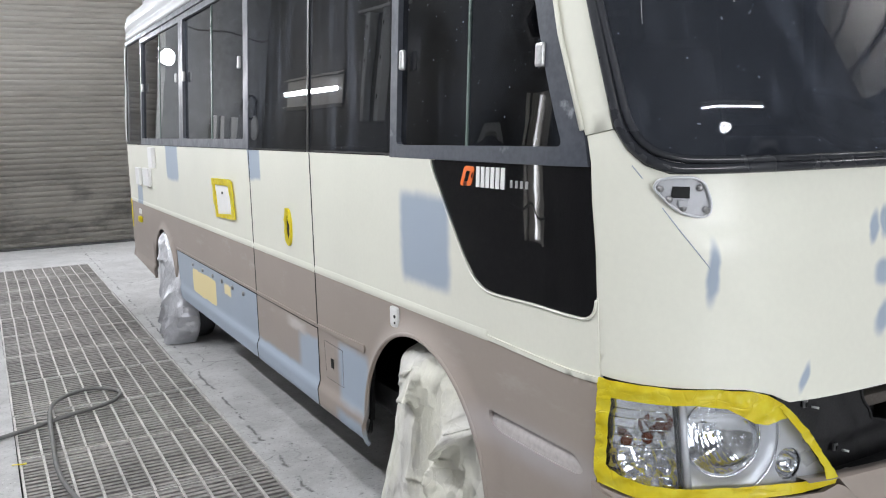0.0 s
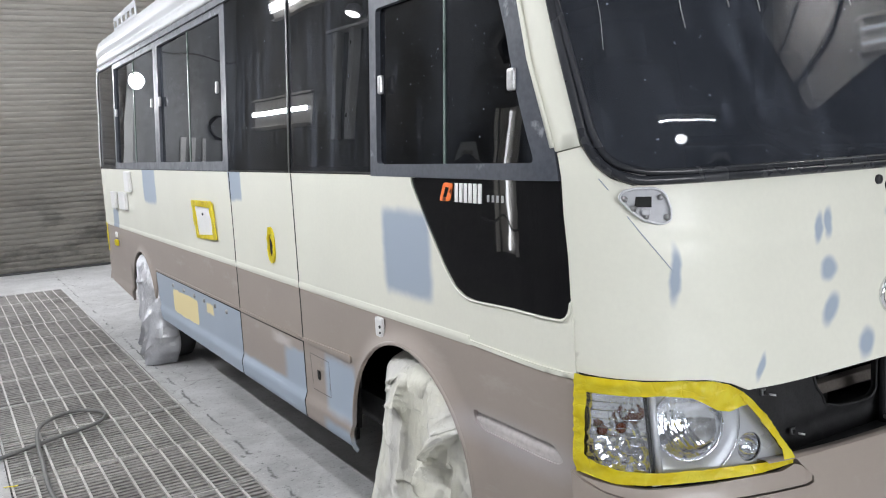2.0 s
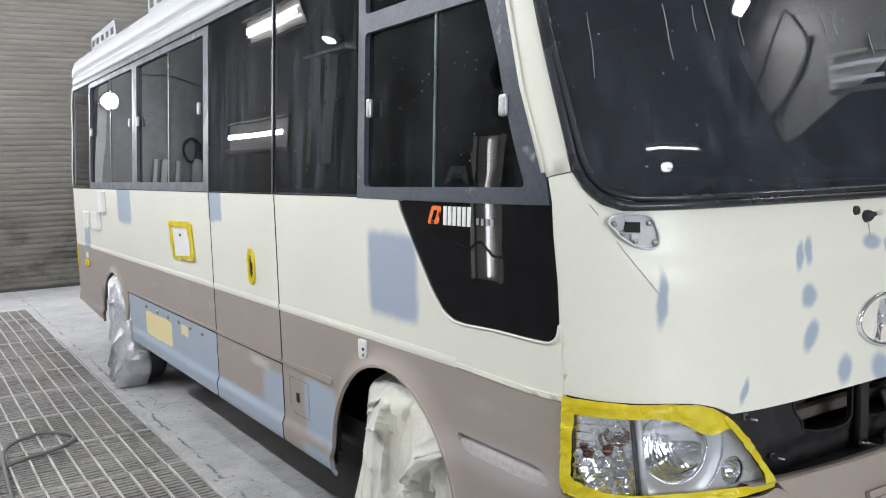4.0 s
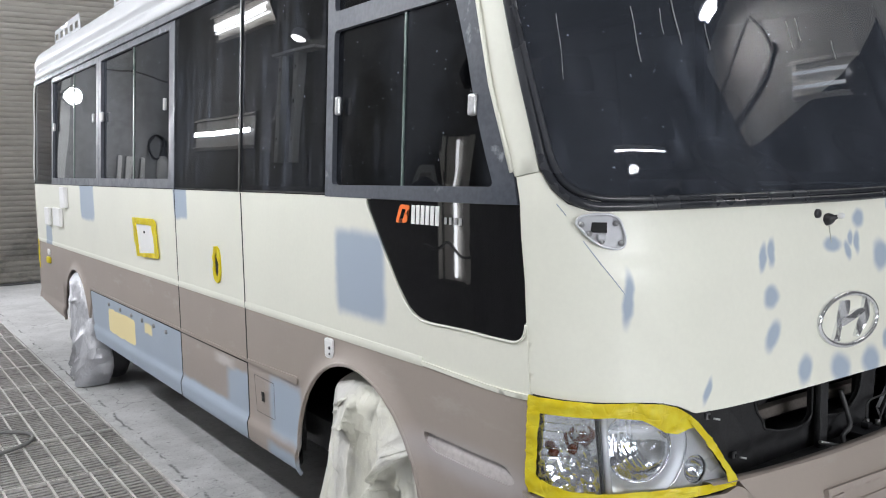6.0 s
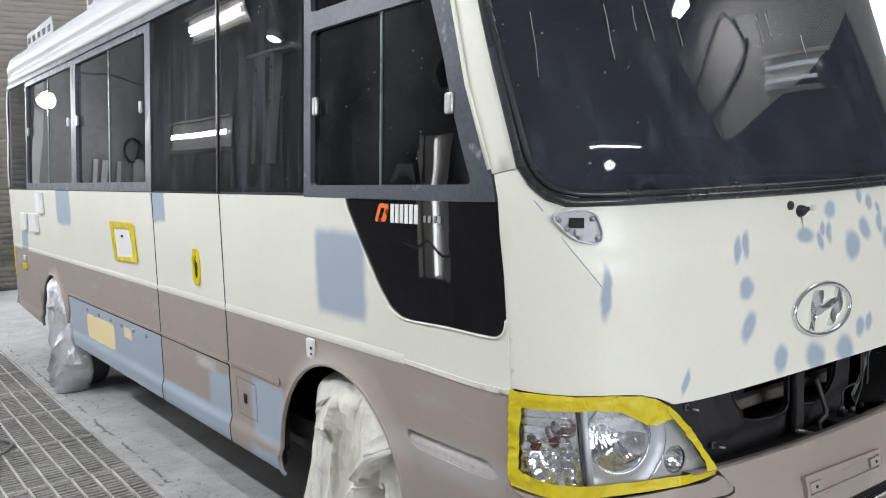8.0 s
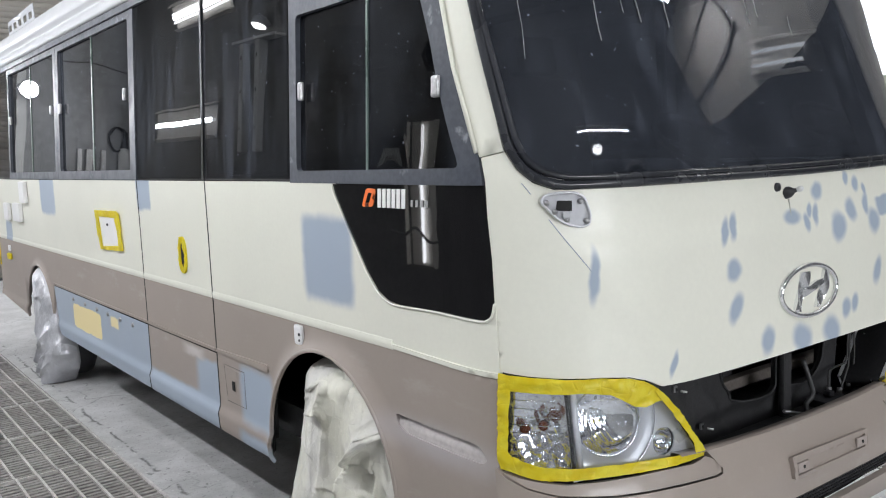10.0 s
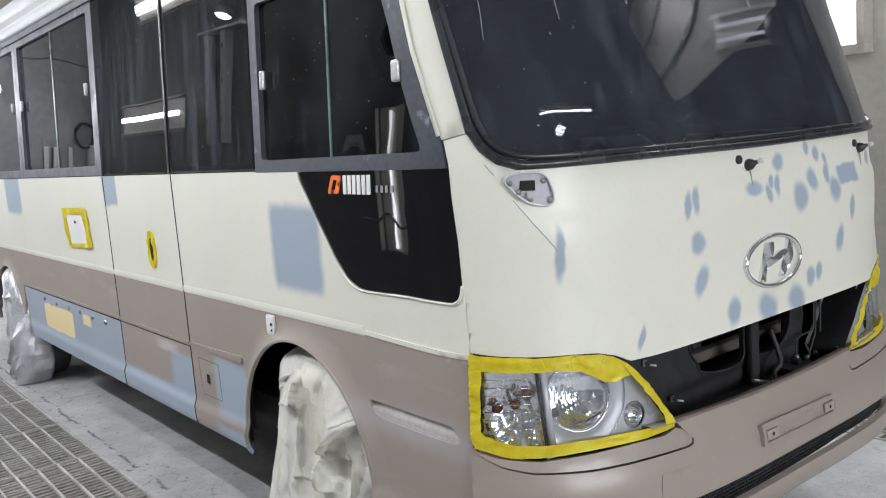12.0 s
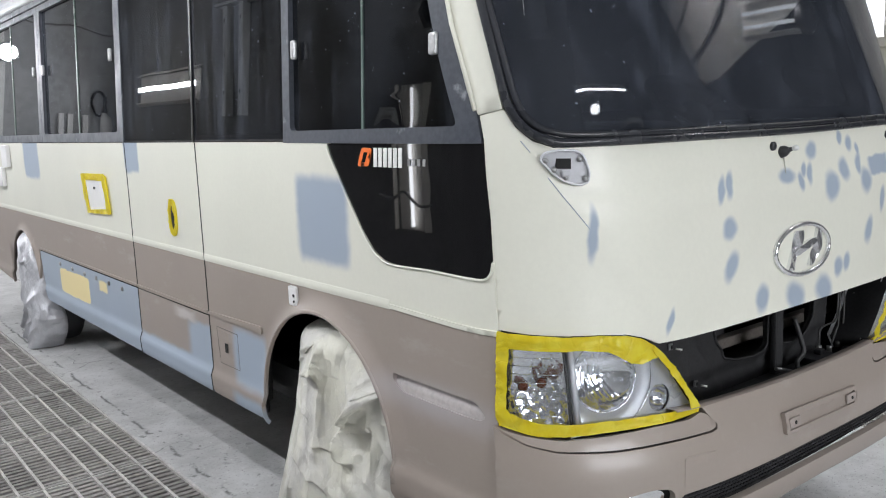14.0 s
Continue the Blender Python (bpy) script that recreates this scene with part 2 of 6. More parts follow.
def thing(name, place, label, category, group="", kind=""):
    ob = new(name)
    ob.empty_display_size = 0.1
    ob.matrix_basis = Matrix.Translation(place)
    return tagged(ob, label, category, group, kind)


def structure(name, bm, material, label="", category=""):
    return tagged(part(name, bm, material, None), label, category, "", "structure")


def facing(s, z, depth=0.0):
    """A pose on the skin whose z points outward and y up."""
    n = skin_normal(s, z)
    x = Vector((0, 0, 1)).cross(n).normalized()
    y = n.cross(x)
    p = skin(s, z) + n * depth
    return Matrix(((x.x, y.x, n.x, p.x), (x.y, y.y, n.y, p.y), (x.z, y.z, n.z, p.z), (0, 0, 0, 1)))


# paint
CREAM, TAUPE, PRIMER = (0.73, 0.73, 0.635), (0.318, 0.272, 0.237), (0.335, 0.395, 0.47)


def paint(name, base, blots, rough=0.34, grime=0.03, scuff=0.0, gloss=0.22):
    """Body paint with sprayed primer: blots of (centre, radius, softness, box)."""
    n = Nodes(name)
    big, fine = n.noise(2.2, 5), n.noise(70, 3)
    col = n.mix(n.ramp(n.math("ADD", n.math("MULTIPLY", big, 0.7), n.math("MULTIPLY", fine, 0.3)), 0.3, 0.7), shade(base, 1 - grime), shade(base, 1 + grime))
    r = n.ramp(n.noise(1.6, 3, 0.5), 0.3, 0.7, rough - 0.02, rough + 0.05)
    if scuff:
        sc = n.math("MULTIPLY", n.ramp(n.noise(7, 6, 0.7, stretch=(1, 0.5, 1.6)), 0.55, 0.78), scuff)
        col = n.mix(sc, col, (0.52, 0.50, 0.48))
    if blots:
        wob = n.wobbled(14, 0.022)
        total = None
        for c, rad, soft, is_box, tone, *lean in blots:
            m = n.blot(c, rad, soft, is_box, wob, *lean)
            col = n.mix(m, col, tone)
            total = m if total is None else n.math("MAXIMUM", total, m)
        r = n.math("ADD", r, n.math("MULTIPLY", total, 0.25))
    mat = n.surface(col, n.math("ADD", r, 0.06), 0.0, spec=0.5, coat=gloss)
    for nd in n.t.nodes:
        if nd.type == "BSDF_PRINCIPLED":
            nd.inputs["Coat Roughness"].default_value = 0.16
    return mat


def front_blot(x, z, hx, hz, tilt, soft=0.5, tone=PRIMER):
    """A sprayed dab on the front: its middle, half width and height, and its lean in degrees."""
    x, z = x - (0.020 if x > -0.7 else 0.008), z + 0.008
    return ((x, skin(x, z).y, z), (max(hx, 0.009) * 1.12, 0.30, hz * 1.12), soft, False, tone, tilt)


FRONT_BLOTS = [(-0.384, 1.229, 0.014, 0.037, 25), (-0.346, 1.241, 0.015, 0.036, 20), (-0.36, 1.127, 0.027, 0.032, 49), (-0.359, 1.026, 0.024, 0.044, 33),
               (-0.23, 0.922, 0.03, 0.04, 27), (-0.064, 0.901, 0.048, 0.042, 13), (0.094, 0.9, 0.046, 0.041, 16), (0.189, 0.951, 0.024, 0.031, 27),
               (0.242, 0.962, 0.021, 0.03, 33), (-0.067, 1.245, 0.042, 0.022, 2), (-0.002, 1.223, 0.016, 0.028, 5), (0.023, 1.255, 0.013, 0.022, 10),
               (0.054, 1.243, 0.016, 0.033, 13), (0.073, 1.31, 0.032, 0.027, -2), (0.169, 1.198, 0.041, 0.045, 10), (0.254, 1.241, 0.032, 0.035, -11)]
FRONT_BLOTS += [(0.35, 1.254, 0.02, 0.032, 4), (0.389, 1.199, 0.037, 0.04, -8), (0.505, 1.128, 0.019, 0.042, 12), (0.4, 1.04, 0.025, 0.045, 25),
                (0.237, 1.342, 0.014, 0.023, -27), (0.297, 1.318, 0.019, 0.027, -28), (0.346, 1.298, 0.01, 0.021, -26), (0.713, 1.277, 0.026, 0.027, -18),
                (-0.603, 0.922, 0.01, 0.032, 23), (-0.818, 1.161, 0.013, 0.064, 0)]
SW = 1.0175


def side_blot(y0, y1, z0, z1, soft=0.25, tone=PRIMER):
    return ((-SW, (y0 + y1) / 2, (z0 + z1) / 2), (0.2, abs(y1 - y0) / 2, (z1 - z0) / 2), soft, True, tone)


M_front = paint("front_cream_paint", CREAM, [front_blot(*b) for b in FRONT_BLOTS] + [((0.477, -0.04, 1.250), (0.08, 0.3, 0.034), 0.25, True, PRIMER)])
M_cream = paint("side_cream_paint", CREAM, [side_blot(0.795, 1.12, 1.012, 1.30, 0.2), side_blot(4.40, 4.80, 1.17, 1.50, 0.15), side_blot(2.575, 2.78, 1.255, 1.50, 0.15), side_blot(5.84, 6.08, 0.88, 1.08, 0.2)])
M_taupe = paint("taupe_paint", TAUPE, [side_blot(5.28, 5.55, 0.40, 0.66, 0.5, (0.20, 0.17, 0.15)), ((-SW, 0.42, 0.70), (0.2, 0.30, 0.045), 0.9, False, (0.42, 0.39, 0.40))], 0.46, scuff=0.30, gloss=0.08)
M_bumper = paint("bumper_taupe_paint", TAUPE, [], 0.36, scuff=0.16, gloss=0.35)
M_doorlow = paint("patched_taupe_paint", TAUPE, [side_blot(1.2, 2.16, 0.36, 0.66, 0.12), side_blot(1.9, 2.8, 0.30, 0.50, 0.18), side_blot(2.05, 2.3, 0.64, 0.69, 0.7, (0.50, 0.47, 0.45))], 0.37, scuff=0.3)
M_fender = paint("fender_taupe_paint", TAUPE, [side_blot(1.40, 1.70, 0.46, 0.70, 0.25), side_blot(1.38, 1.72, 0.28, 0.44, 0.3), ((-SW, 0.42, 0.70), (0.2, 0.32, 0.06), 0.9, False, (0.40, 0.37, 0.37))], 0.44, scuff=0.22, gloss=0.12)
M_flap = paint("primer_paint", PRIMER, [side_blot(3.585, 4.185, 0.490, 0.642, 0.03, (0.78, 0.66, 0.34)), side_blot(3.25, 3.40, 0.60, 0.66, 0.3, (0.75, 0.65, 0.36))], 0.42)


def worn_frame():
    """Slate window frame, rubbed pale in places by sanding."""
    n = Nodes("slate_frame_paint")
    a, b = n.noise(9, 5, 0.6), n.noise(60, 3)
    col = n.mix(n.ramp(b, 0.3, 0.7), (0.048, 0.054, 0.068), (0.066, 0.074, 0.092))
    col = n.mix(n.ramp(a, 0.62, 0.74, 0, 0.75), col, (0.36, 0.38, 0.41))
    return n.surface(col, n.ramp(a, 0.4, 0.7, 0.38, 0.55), 0, b, 0.1)


M_frame = worn_frame()
M_white = plain("white_roof_paint", (0.49, 0.50, 0.51), 0.45, vary=0.05)
M_black = plain("black_gloss_panel", (0.006, 0.006, 0.007), 0.022, vary=0.2, bump=0.0)
M_rubber = plain("black_rubber", (0.022, 0.022, 0.025), 0.42, vary=0.3)
M_seal = plain("black_seal_rubber", (0.024, 0.026, 0.031), 0.26, vary=0.2, bump=0.0)
M_dark = plain("dark_underbody", (0.018, 0.018, 0.019), 0.55, vary=0.4, bump=0.3, spec=0.3)
# Near-black colour stands in for shade inside gaps, holes and recesses.
M_gap = plain("gap_shade", (0.01, 0.01, 0.01), 0.8)
M_chrome = plain("chrome", (0.85, 0.86, 0.88), 0.08, 1.0, vary=0.03, bump=0.0)
M_badge = plain("worn_badge_chrome", (0.84, 0.85, 0.86), 0.16, 0.88, vary=0.08, bump=0.0)
M_silver = plain("silver_reflector", (0.90, 0.91, 0.92), 0.15, 0.85, vary=0.05, bump=0.0)
M_bowl = plain("polished_lamp_bowl", (0.90, 0.91, 0.92), 0.07, 0.95, vary=0.04, bump=0.0)
M_housing = plain("silver_grey_housing", (0.58, 0.59, 0.61), 0.34, 0.25, vary=0.04, bump=0.0)
M_greyplastic = plain("grey_plastic", (0.42, 0.43, 0.45), 0.35, vary=0.06)
M_white_plastic = plain("white_plastic", (0.75, 0.75, 0.74), 0.4, vary=0.05)
M_amber = plain("amber_bulb", (0.11, 0.030, 0.012), 0.15, vary=0.1)
M_orange = plain("orange_sticker", (0.85, 0.17, 0.03), 0.35, vary=0.05)
M_sticker = plain("white_sticker", (0.8, 0.8, 0.78), 0.4, vary=0.04)
M_faded = plain("worn_sticker", (0.30, 0.30, 0.30), 0.4, vary=0.3)
M_steel = plain("bare_steel", (0.36, 0.36, 0.36), 0.38, 0.9, vary=0.2)
M_dark_steel = plain("dull_pipe_steel", (0.06, 0.06, 0.06), 0.5, 0.3, vary=0.2)
M_latch = plain("satin_latch_metal", (0.50, 0.50, 0.50), 0.38, 0.7, vary=0.2)
M_steel_pale = plain("pale_painted_steel", (0.68, 0.69, 0.68), 0.5, vary=0.1)
M_edge = plain("ground_glass_edge", (0.095, 0.135, 0.12), 0.3, vary=0.15)
M_seat = plain("grey_seat_cloth", (0.12, 0.115, 0.11), 0.9, scale=30, vary=0.2)
M_lining = plain("dark_cabin_lining", (0.035, 0.035, 0.038), 0.8, vary=0.2)
M_window = glass("tinted_window_glass", (0.095, 0.10, 0.105), 0.012, 0.135, haze=0.001, wave=0.0015)
M_far_window = glass("dark_film_glass", (0.015, 0.015, 0.016), 0.02)
M_screen = glass("windscreen_glass", (0.26, 0.285, 0.335), 0.012, 0.085, haze=0.042)
M_lens = glass("clear_lens", (0.95, 0.96, 0.97), 0.02)


def tape_material():
    n = Nodes("yellow_masking_tape")
    a = n.noise(22, 4)
    col = n.mix(n.ramp(a, 0.3, 0.75), (0.84, 0.70, 0.02), (0.92, 0.83, 0.08))
    w1 = n.math("ABSOLUTE", n.math("SUBTRACT", n.noise(9, 2, 0.5, stretch=(1, 1, 3.0)), 0.5))
    w2 = n.math("ABSOLUTE", n.math("SUBTRACT", n.noise(13, 3, 0.5, stretch=(1.6, 1.6, 0.8)), 0.5))
    h = n.math("MINIMUM", n.math("MULTIPLY", w1, 1.6), w2)
    n.surface(col, 0.3, 0, n.ramp(h, 0.0, 0.05), 0.35, 0.004)
    front = n.out.inputs[0].links[0].from_socket
    tl = n.n("ShaderNodeBsdfTranslucent")
    n.link(col, tl.inputs[0])
    mx = n.n("ShaderNodeMixShader")
    mx.inputs[0].default_value = 0.4
    n.link(front, mx.inputs[1])
    n.link(tl.outputs[0], mx.inputs[2])
    n.link(mx.outputs[0], n.out.inputs[0])
    return n.mat


def cloth_material(name, base, other, rough, metal=0.0, stain=(0.42, 0.39, 0.40), depth=0.11):
    """Crumpled sheet: facets with sharp creases at two sizes, dull stains."""
    n = Nodes(name)
    a, b = n.noise(4, 6), n.noise(34, 5, 0.6)
    col = n.mix(n.ramp(a, 0.35, 0.65), base, other)
    col = n.mix(n.math("MULTIPLY", n.ramp(b, 0.55, 0.8), 0.25), col, shade(base, 0.75))
    col = n.mix(n.ramp(n.noise(6.5, 5, 0.65), 0.60, 0.76, 0, 0.45), col, stain)
    heights = []
    for scale, amount, warp in ((6.0, 9.0, 0.22), (13.0, 7.0, 0.10), (30.0, 4.0, 0.04)):
        vo = n.n("ShaderNodeTexVoronoi", feature="F1")
        vo.inputs["Scale"].default_value = scale
        mp = n.n("ShaderNodeMapping")
        mp.inputs["Rotation"].default_value, mp.inputs["Scale"].default_value = (0.35 + scale * 0.05, 0, 0), (1, 1.3, 0.6)
        n.link(n.wobbled(5, warp), mp.inputs[0])
        n.link(mp.outputs[0], vo.inputs["Vector"])
        rel = n.n("ShaderNodeVectorMath", operation="SUBTRACT")
        n.link(mp.outputs[0], rel.inputs[0])
        n.link(vo.outputs["Position"], rel.inputs[1])
        lean = n.n("ShaderNodeVectorMath", operation="SUBTRACT")
        n.link(vo.outputs["Color"], lean.inputs[0])
        lean.inputs[1].default_value = (0.5, 0.5, 0.5)
        dot = n.n("ShaderNodeVectorMath", operation="DOT_PRODUCT")
        n.link(rel.outputs[0], dot.inputs[0])
        n.link(lean.outputs[0], dot.inputs[1])
        heights.append(n.math("MULTIPLY", dot.outputs["Value"], amount))
    h = n.math("ADD", n.math("ADD", heights[0], heights[1]), n.math("ADD", heights[2], n.math("MULTIPLY", b, 0.05)))
    return n.surface(col, rough, metal, h, 0.8, depth)


M_tape = tape_material()
M_cover = cloth_material("masking_cover_cloth", (0.60, 0.59, 0.55), (0.69, 0.68, 0.58), 0.55, depth=0.085)
M_cover_rear = cloth_material("silver_cover_sheet", (0.62, 0.63, 0.66), (0.48, 0.485, 0.51), 0.36, 0.3, depth=0.085)


def concrete():
    n = Nodes("stained_concrete")
    big, mid, fine = n.noise(0.7, 6, 0.6), n.noise(4.5, 7, 0.65), n.noise(60, 4)
    col = n.mix(n.ramp(mid, 0.3, 0.72), (0.38, 0.38, 0.375), (0.55, 0.55, 0.545))
    col = n.mix(n.ramp(big, 0.42, 0.7, 0, 0.6), col, (0.61, 0.61, 0.61))
    grit = n.ramp(n.noise(24, 6, 0.75), 0.50, 0.72, 0, 0.5)
    col = n.mix(grit, col, (0.27, 0.27, 0.26))
    pits = n.ramp(n.noise(95, 2, 0.5), 0.64, 0.70, 0, 0.75)
    col = n.mix(pits, col, (0.13, 0.13, 0.125))
    flecks = n.ramp(n.noise(70, 2, 0.5, stretch=(1, 0.45, 1)), 0.66, 0.72, 0, 0.6)
    col = n.mix(flecks, col, (0.66, 0.66, 0.65))
    spots = n.ramp(n.noise(7, 5, 0.7), 0.60, 0.72, 0, 0.65)
    col = n.mix(spots, col, (0.21, 0.21, 0.205))
    vo = n.n("ShaderNodeTexVoronoi", feature="DISTANCE_TO_EDGE")
    vo.inputs["Scale"].default_value = 1.1
    n.link(n.wobbled(2.5, 0.5), vo.inputs["Vector"])
    crack = n.ramp(vo.outputs[0], 0.0, 0.006, 1, 0)
    crack = n.math("MULTIPLY", crack, n.ramp(n.noise(0.9, 3), 0.45, 0.6))
    col = n.mix(n.math("MULTIPLY", crack, 0.8), col, (0.10, 0.10, 0.10))
    sp = n.n("ShaderNodeSeparateXYZ")
    n.link(n.wobbled(7.0, 0.09), sp.inputs[0])
    line = n.ramp(n.math("ABSOLUTE", n.math("ADD", sp.outputs[0], 1.055)), 0.0, 0.014, 1, 0)
    line = n.math("MULTIPLY", line, n.ramp(n.noise(7, 6, 0.75), 0.47, 0.54))
    chips = n.math("MULTIPLY", n.ramp(n.noise(16, 4, 0.6), 0.62, 0.68), n.ramp(n.math("ABSOLUTE", n.math("ADD", sp.outputs[0], 1.0)), 0.05, 0.35, 0.8, 0.0))
    crack = n.math("MAXIMUM", crack, n.math("MAXIMUM", line, chips))
    col = n.mix(n.math("MULTIPLY", n.math("MAXIMUM", line, chips), 0.9), col, (0.11, 0.11, 0.105))
    h = n.math("SUBTRACT", n.math("ADD", n.math("MULTIPLY", mid, 0.5), n.math("MULTIPLY", fine, 0.45)), crack)
    return n.surface(col, n.ramp(mid, 0.3, 0.7, 0.55, 0.85), 0, h, 0.5, 0.006)


def shutter_material():
    n = Nodes("dusty_shutter_steel")
    big = n.noise(1.1, 6, 0.6, stretch=(0.6, 1, 1.6))
    fine = n.noise(40, 4, stretch=(0.1, 1, 1))
    col = n.mix(n.ramp(big, 0.35, 0.68), (0.60, 0.57, 0.52), (0.72, 0.69, 0.635))
    col = n.mix(n.math("MULTIPLY", n.ramp(fine, 0.5, 0.75), 0.3), col, (0.27, 0.26, 0.24))
    smear = n.math("MULTIPLY", n.ramp(n.noise(1.7, 6, 0.7, stretch=(0.7, 1, 1.4)), 0.46, 0.62), n.blot((0, ROOM_B, 0.35), (9, 3, 0.85), 0.8))
    col = n.mix(n.math("MULTIPLY", smear, 0.5), col, (0.09, 0.085, 0.08))
    return n.surface(col, 0.5, 0.2, fine, 0.2, 0.003)


M_concrete, M_shutter = concrete(), shutter_material()
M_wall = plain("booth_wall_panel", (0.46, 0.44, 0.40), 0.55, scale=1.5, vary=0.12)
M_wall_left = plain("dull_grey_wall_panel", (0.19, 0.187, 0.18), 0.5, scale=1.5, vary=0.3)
M_ceiling = plain("booth_ceiling", (0.10, 0.10, 0.10), 0.7, scale=1.5)
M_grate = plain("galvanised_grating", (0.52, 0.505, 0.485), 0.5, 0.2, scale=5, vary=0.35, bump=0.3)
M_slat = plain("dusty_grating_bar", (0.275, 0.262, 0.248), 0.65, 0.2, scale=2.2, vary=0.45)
# Almost black, so the shade down in the pit is in its colour.
M_pit = plain("pit_shade", (0.02, 0.02, 0.02), 0.9)
M_hose = plain("grey_rubber_hose", (0.15, 0.15, 0.145), 0.5, vary=0.2)
M_tube = glow("lit_tube", (0.965, 0.985, 1.045), 12)
M_tube_dim = glow("dim_tube", (0.94, 0.985, 1.06), 3.2)
M_panel = glow("lit_panel", (0.965, 0.985, 1.045), 2.2)
M_led = glow("lit_round_lamp", (0.95, 0.98, 1), 30)
M_reflector = plain("lamp_reflector_enamel", (0.75, 0.72, 0.66), 0.4, vary=0.05)

# ---- the hall ----
GX = [(-2.115, -1.13), (1.37, 2.355)]
GY0, GY1 = 0.214, 9.36


def floor_mesh():
    bm = bmesh.new()
    xs = [ROOM_L, GX[0][0], GX[0][1], GX[1][0], GX[1][1], ROOM_R]
    ys = [ROOM_F, GY0, GY1, ROOM_B + 0.3]
    grid = [[bm.verts.new((x, y, 0)) for x in xs] for y in ys]
    for j in range(3):
        for i in range(5):
            if j == 1 and i in (1, 3):
                continue
            bm.faces.new((grid[j][i], grid[j][i + 1], grid[j + 1][i + 1], grid[j + 1][i]))
    r = bmesh.ops.extrude_face_region(bm, geom=bm.faces[:])
    for g in r["geom"]:
        if isinstance(g, bmesh.types.BMVert):
            g.co.z -= 0.25
    bmesh.ops.recalc_face_normals(bm, faces=bm.faces[:])
    return bm


structure("floor", floor_mesh(), M_concrete, "grey stained concrete booth floor with cracks", "floor")
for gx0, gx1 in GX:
    structure("floor_pit", box((gx0 - 0.01, GY0 - 0.01, -0.33), (gx1 + 0.01, GY1 + 0.01, -0.252)), M_pit, "pit bottom under the floor grating, shade put in its colour", "pit")
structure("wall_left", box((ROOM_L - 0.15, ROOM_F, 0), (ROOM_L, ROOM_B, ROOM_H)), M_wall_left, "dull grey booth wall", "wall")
structure("wall_right", box((ROOM_R, -2.35, 0), (ROOM_R + 0.15, ROOM_B, ROOM_H)), M_wall, "beige booth wall with lit panels", "wall")
# These two are dark in colour to stand for unlit open doorways.
structure("unlit_opening_right", box((ROOM_R + 0.02, ROOM_F, 0), (ROOM_R + 0.15, -2.35, ROOM_H)), M_ceiling, "dark stand-in for the unlit opening beyond the pale wall", "wall")
structure("wall_front", box((ROOM_L, ROOM_F - 0.15, 0), (ROOM_R, ROOM_F, ROOM_H)), M_ceiling, "dark stand-in for the unlit opening behind the camera", "wall")
structure("wall_back", box((ROOM_L, ROOM_B + 0.1, 0), (ROOM_R, ROOM_B + 0.25, ROOM_H)), M_wall, "wall behind the roller shutter", "wall")
structure("wall_pier", box((ROOM_L, ROOM_B - 0.034, 0), (-2.06, ROOM_B + 0.1, ROOM_H)), plain("grey_pier_paint", (0.33, 0.34, 0.345), 0.5, scale=0.9, vary=0.22), "pale grey wall pier beside the roller shutter", "wall")
structure("ceiling", box((ROOM_L - 0.15, ROOM_F - 0.15, ROOM_H), (ROOM_R + 0.15, ROOM_B + 0.25, ROOM_H + 0.15)), M_ceiling, "booth ceiling", "ceiling")


SHUT_L = -2.06


def shutter():
    """Shallow curved slats, each hooked over the next, in a guide rail."""
    sh = thing("roller_shutter", (0, ROOM_B, 0), "closed beige-grey steel roller shutter with a dirty lower part", "roller shutter", kind="structure")
    prof = [(0.012, 0.0), (-0.004, 0.0015), (-0.012, 0.007), (-0.0165, 0.020), (-0.018, 0.038), (-0.016, 0.054), (-0.010, 0.0615), (0.004, 0.0645), (0.012, 0.0729)]
    bm = bmesh.new()
    cols = [[bm.verts.new((x, py, pz)) for py, pz in prof] for x in (SHUT_L, ROOM_R)]
    for k in range(len(prof) - 1):
        bm.faces.new((cols[0][k], cols[1][k], cols[1][k + 1], cols[0][k + 1])).smooth = True
    bmesh.ops.solidify(bm, geom=bm.faces[:], thickness=-0.002)
    me = mesh_of("slat", bm, M_shutter)
    z = 0.033
    while z < ROOM_H - 0.075:
        o = new("slat", me)
        o.parent = sh
        o.location = (0, 0, z)
        z += 0.0729
    # The rail's dark colour puts in the shadow edge along the floor.
    part("bottom_rail", box((SHUT_L, ROOM_B - 0.022, 0.002), (ROOM_R, ROOM_B + 0.014, 0.033), 0.006), M_dark_steel, sh)
    part("guide_rail", box((SHUT_L - 0.07, ROOM_B - 0.06, 0.002), (SHUT_L + 0.03, ROOM_B - 0.034, ROOM_H - 0.002), 0.005), M_steel_pale, sh)


shutter()


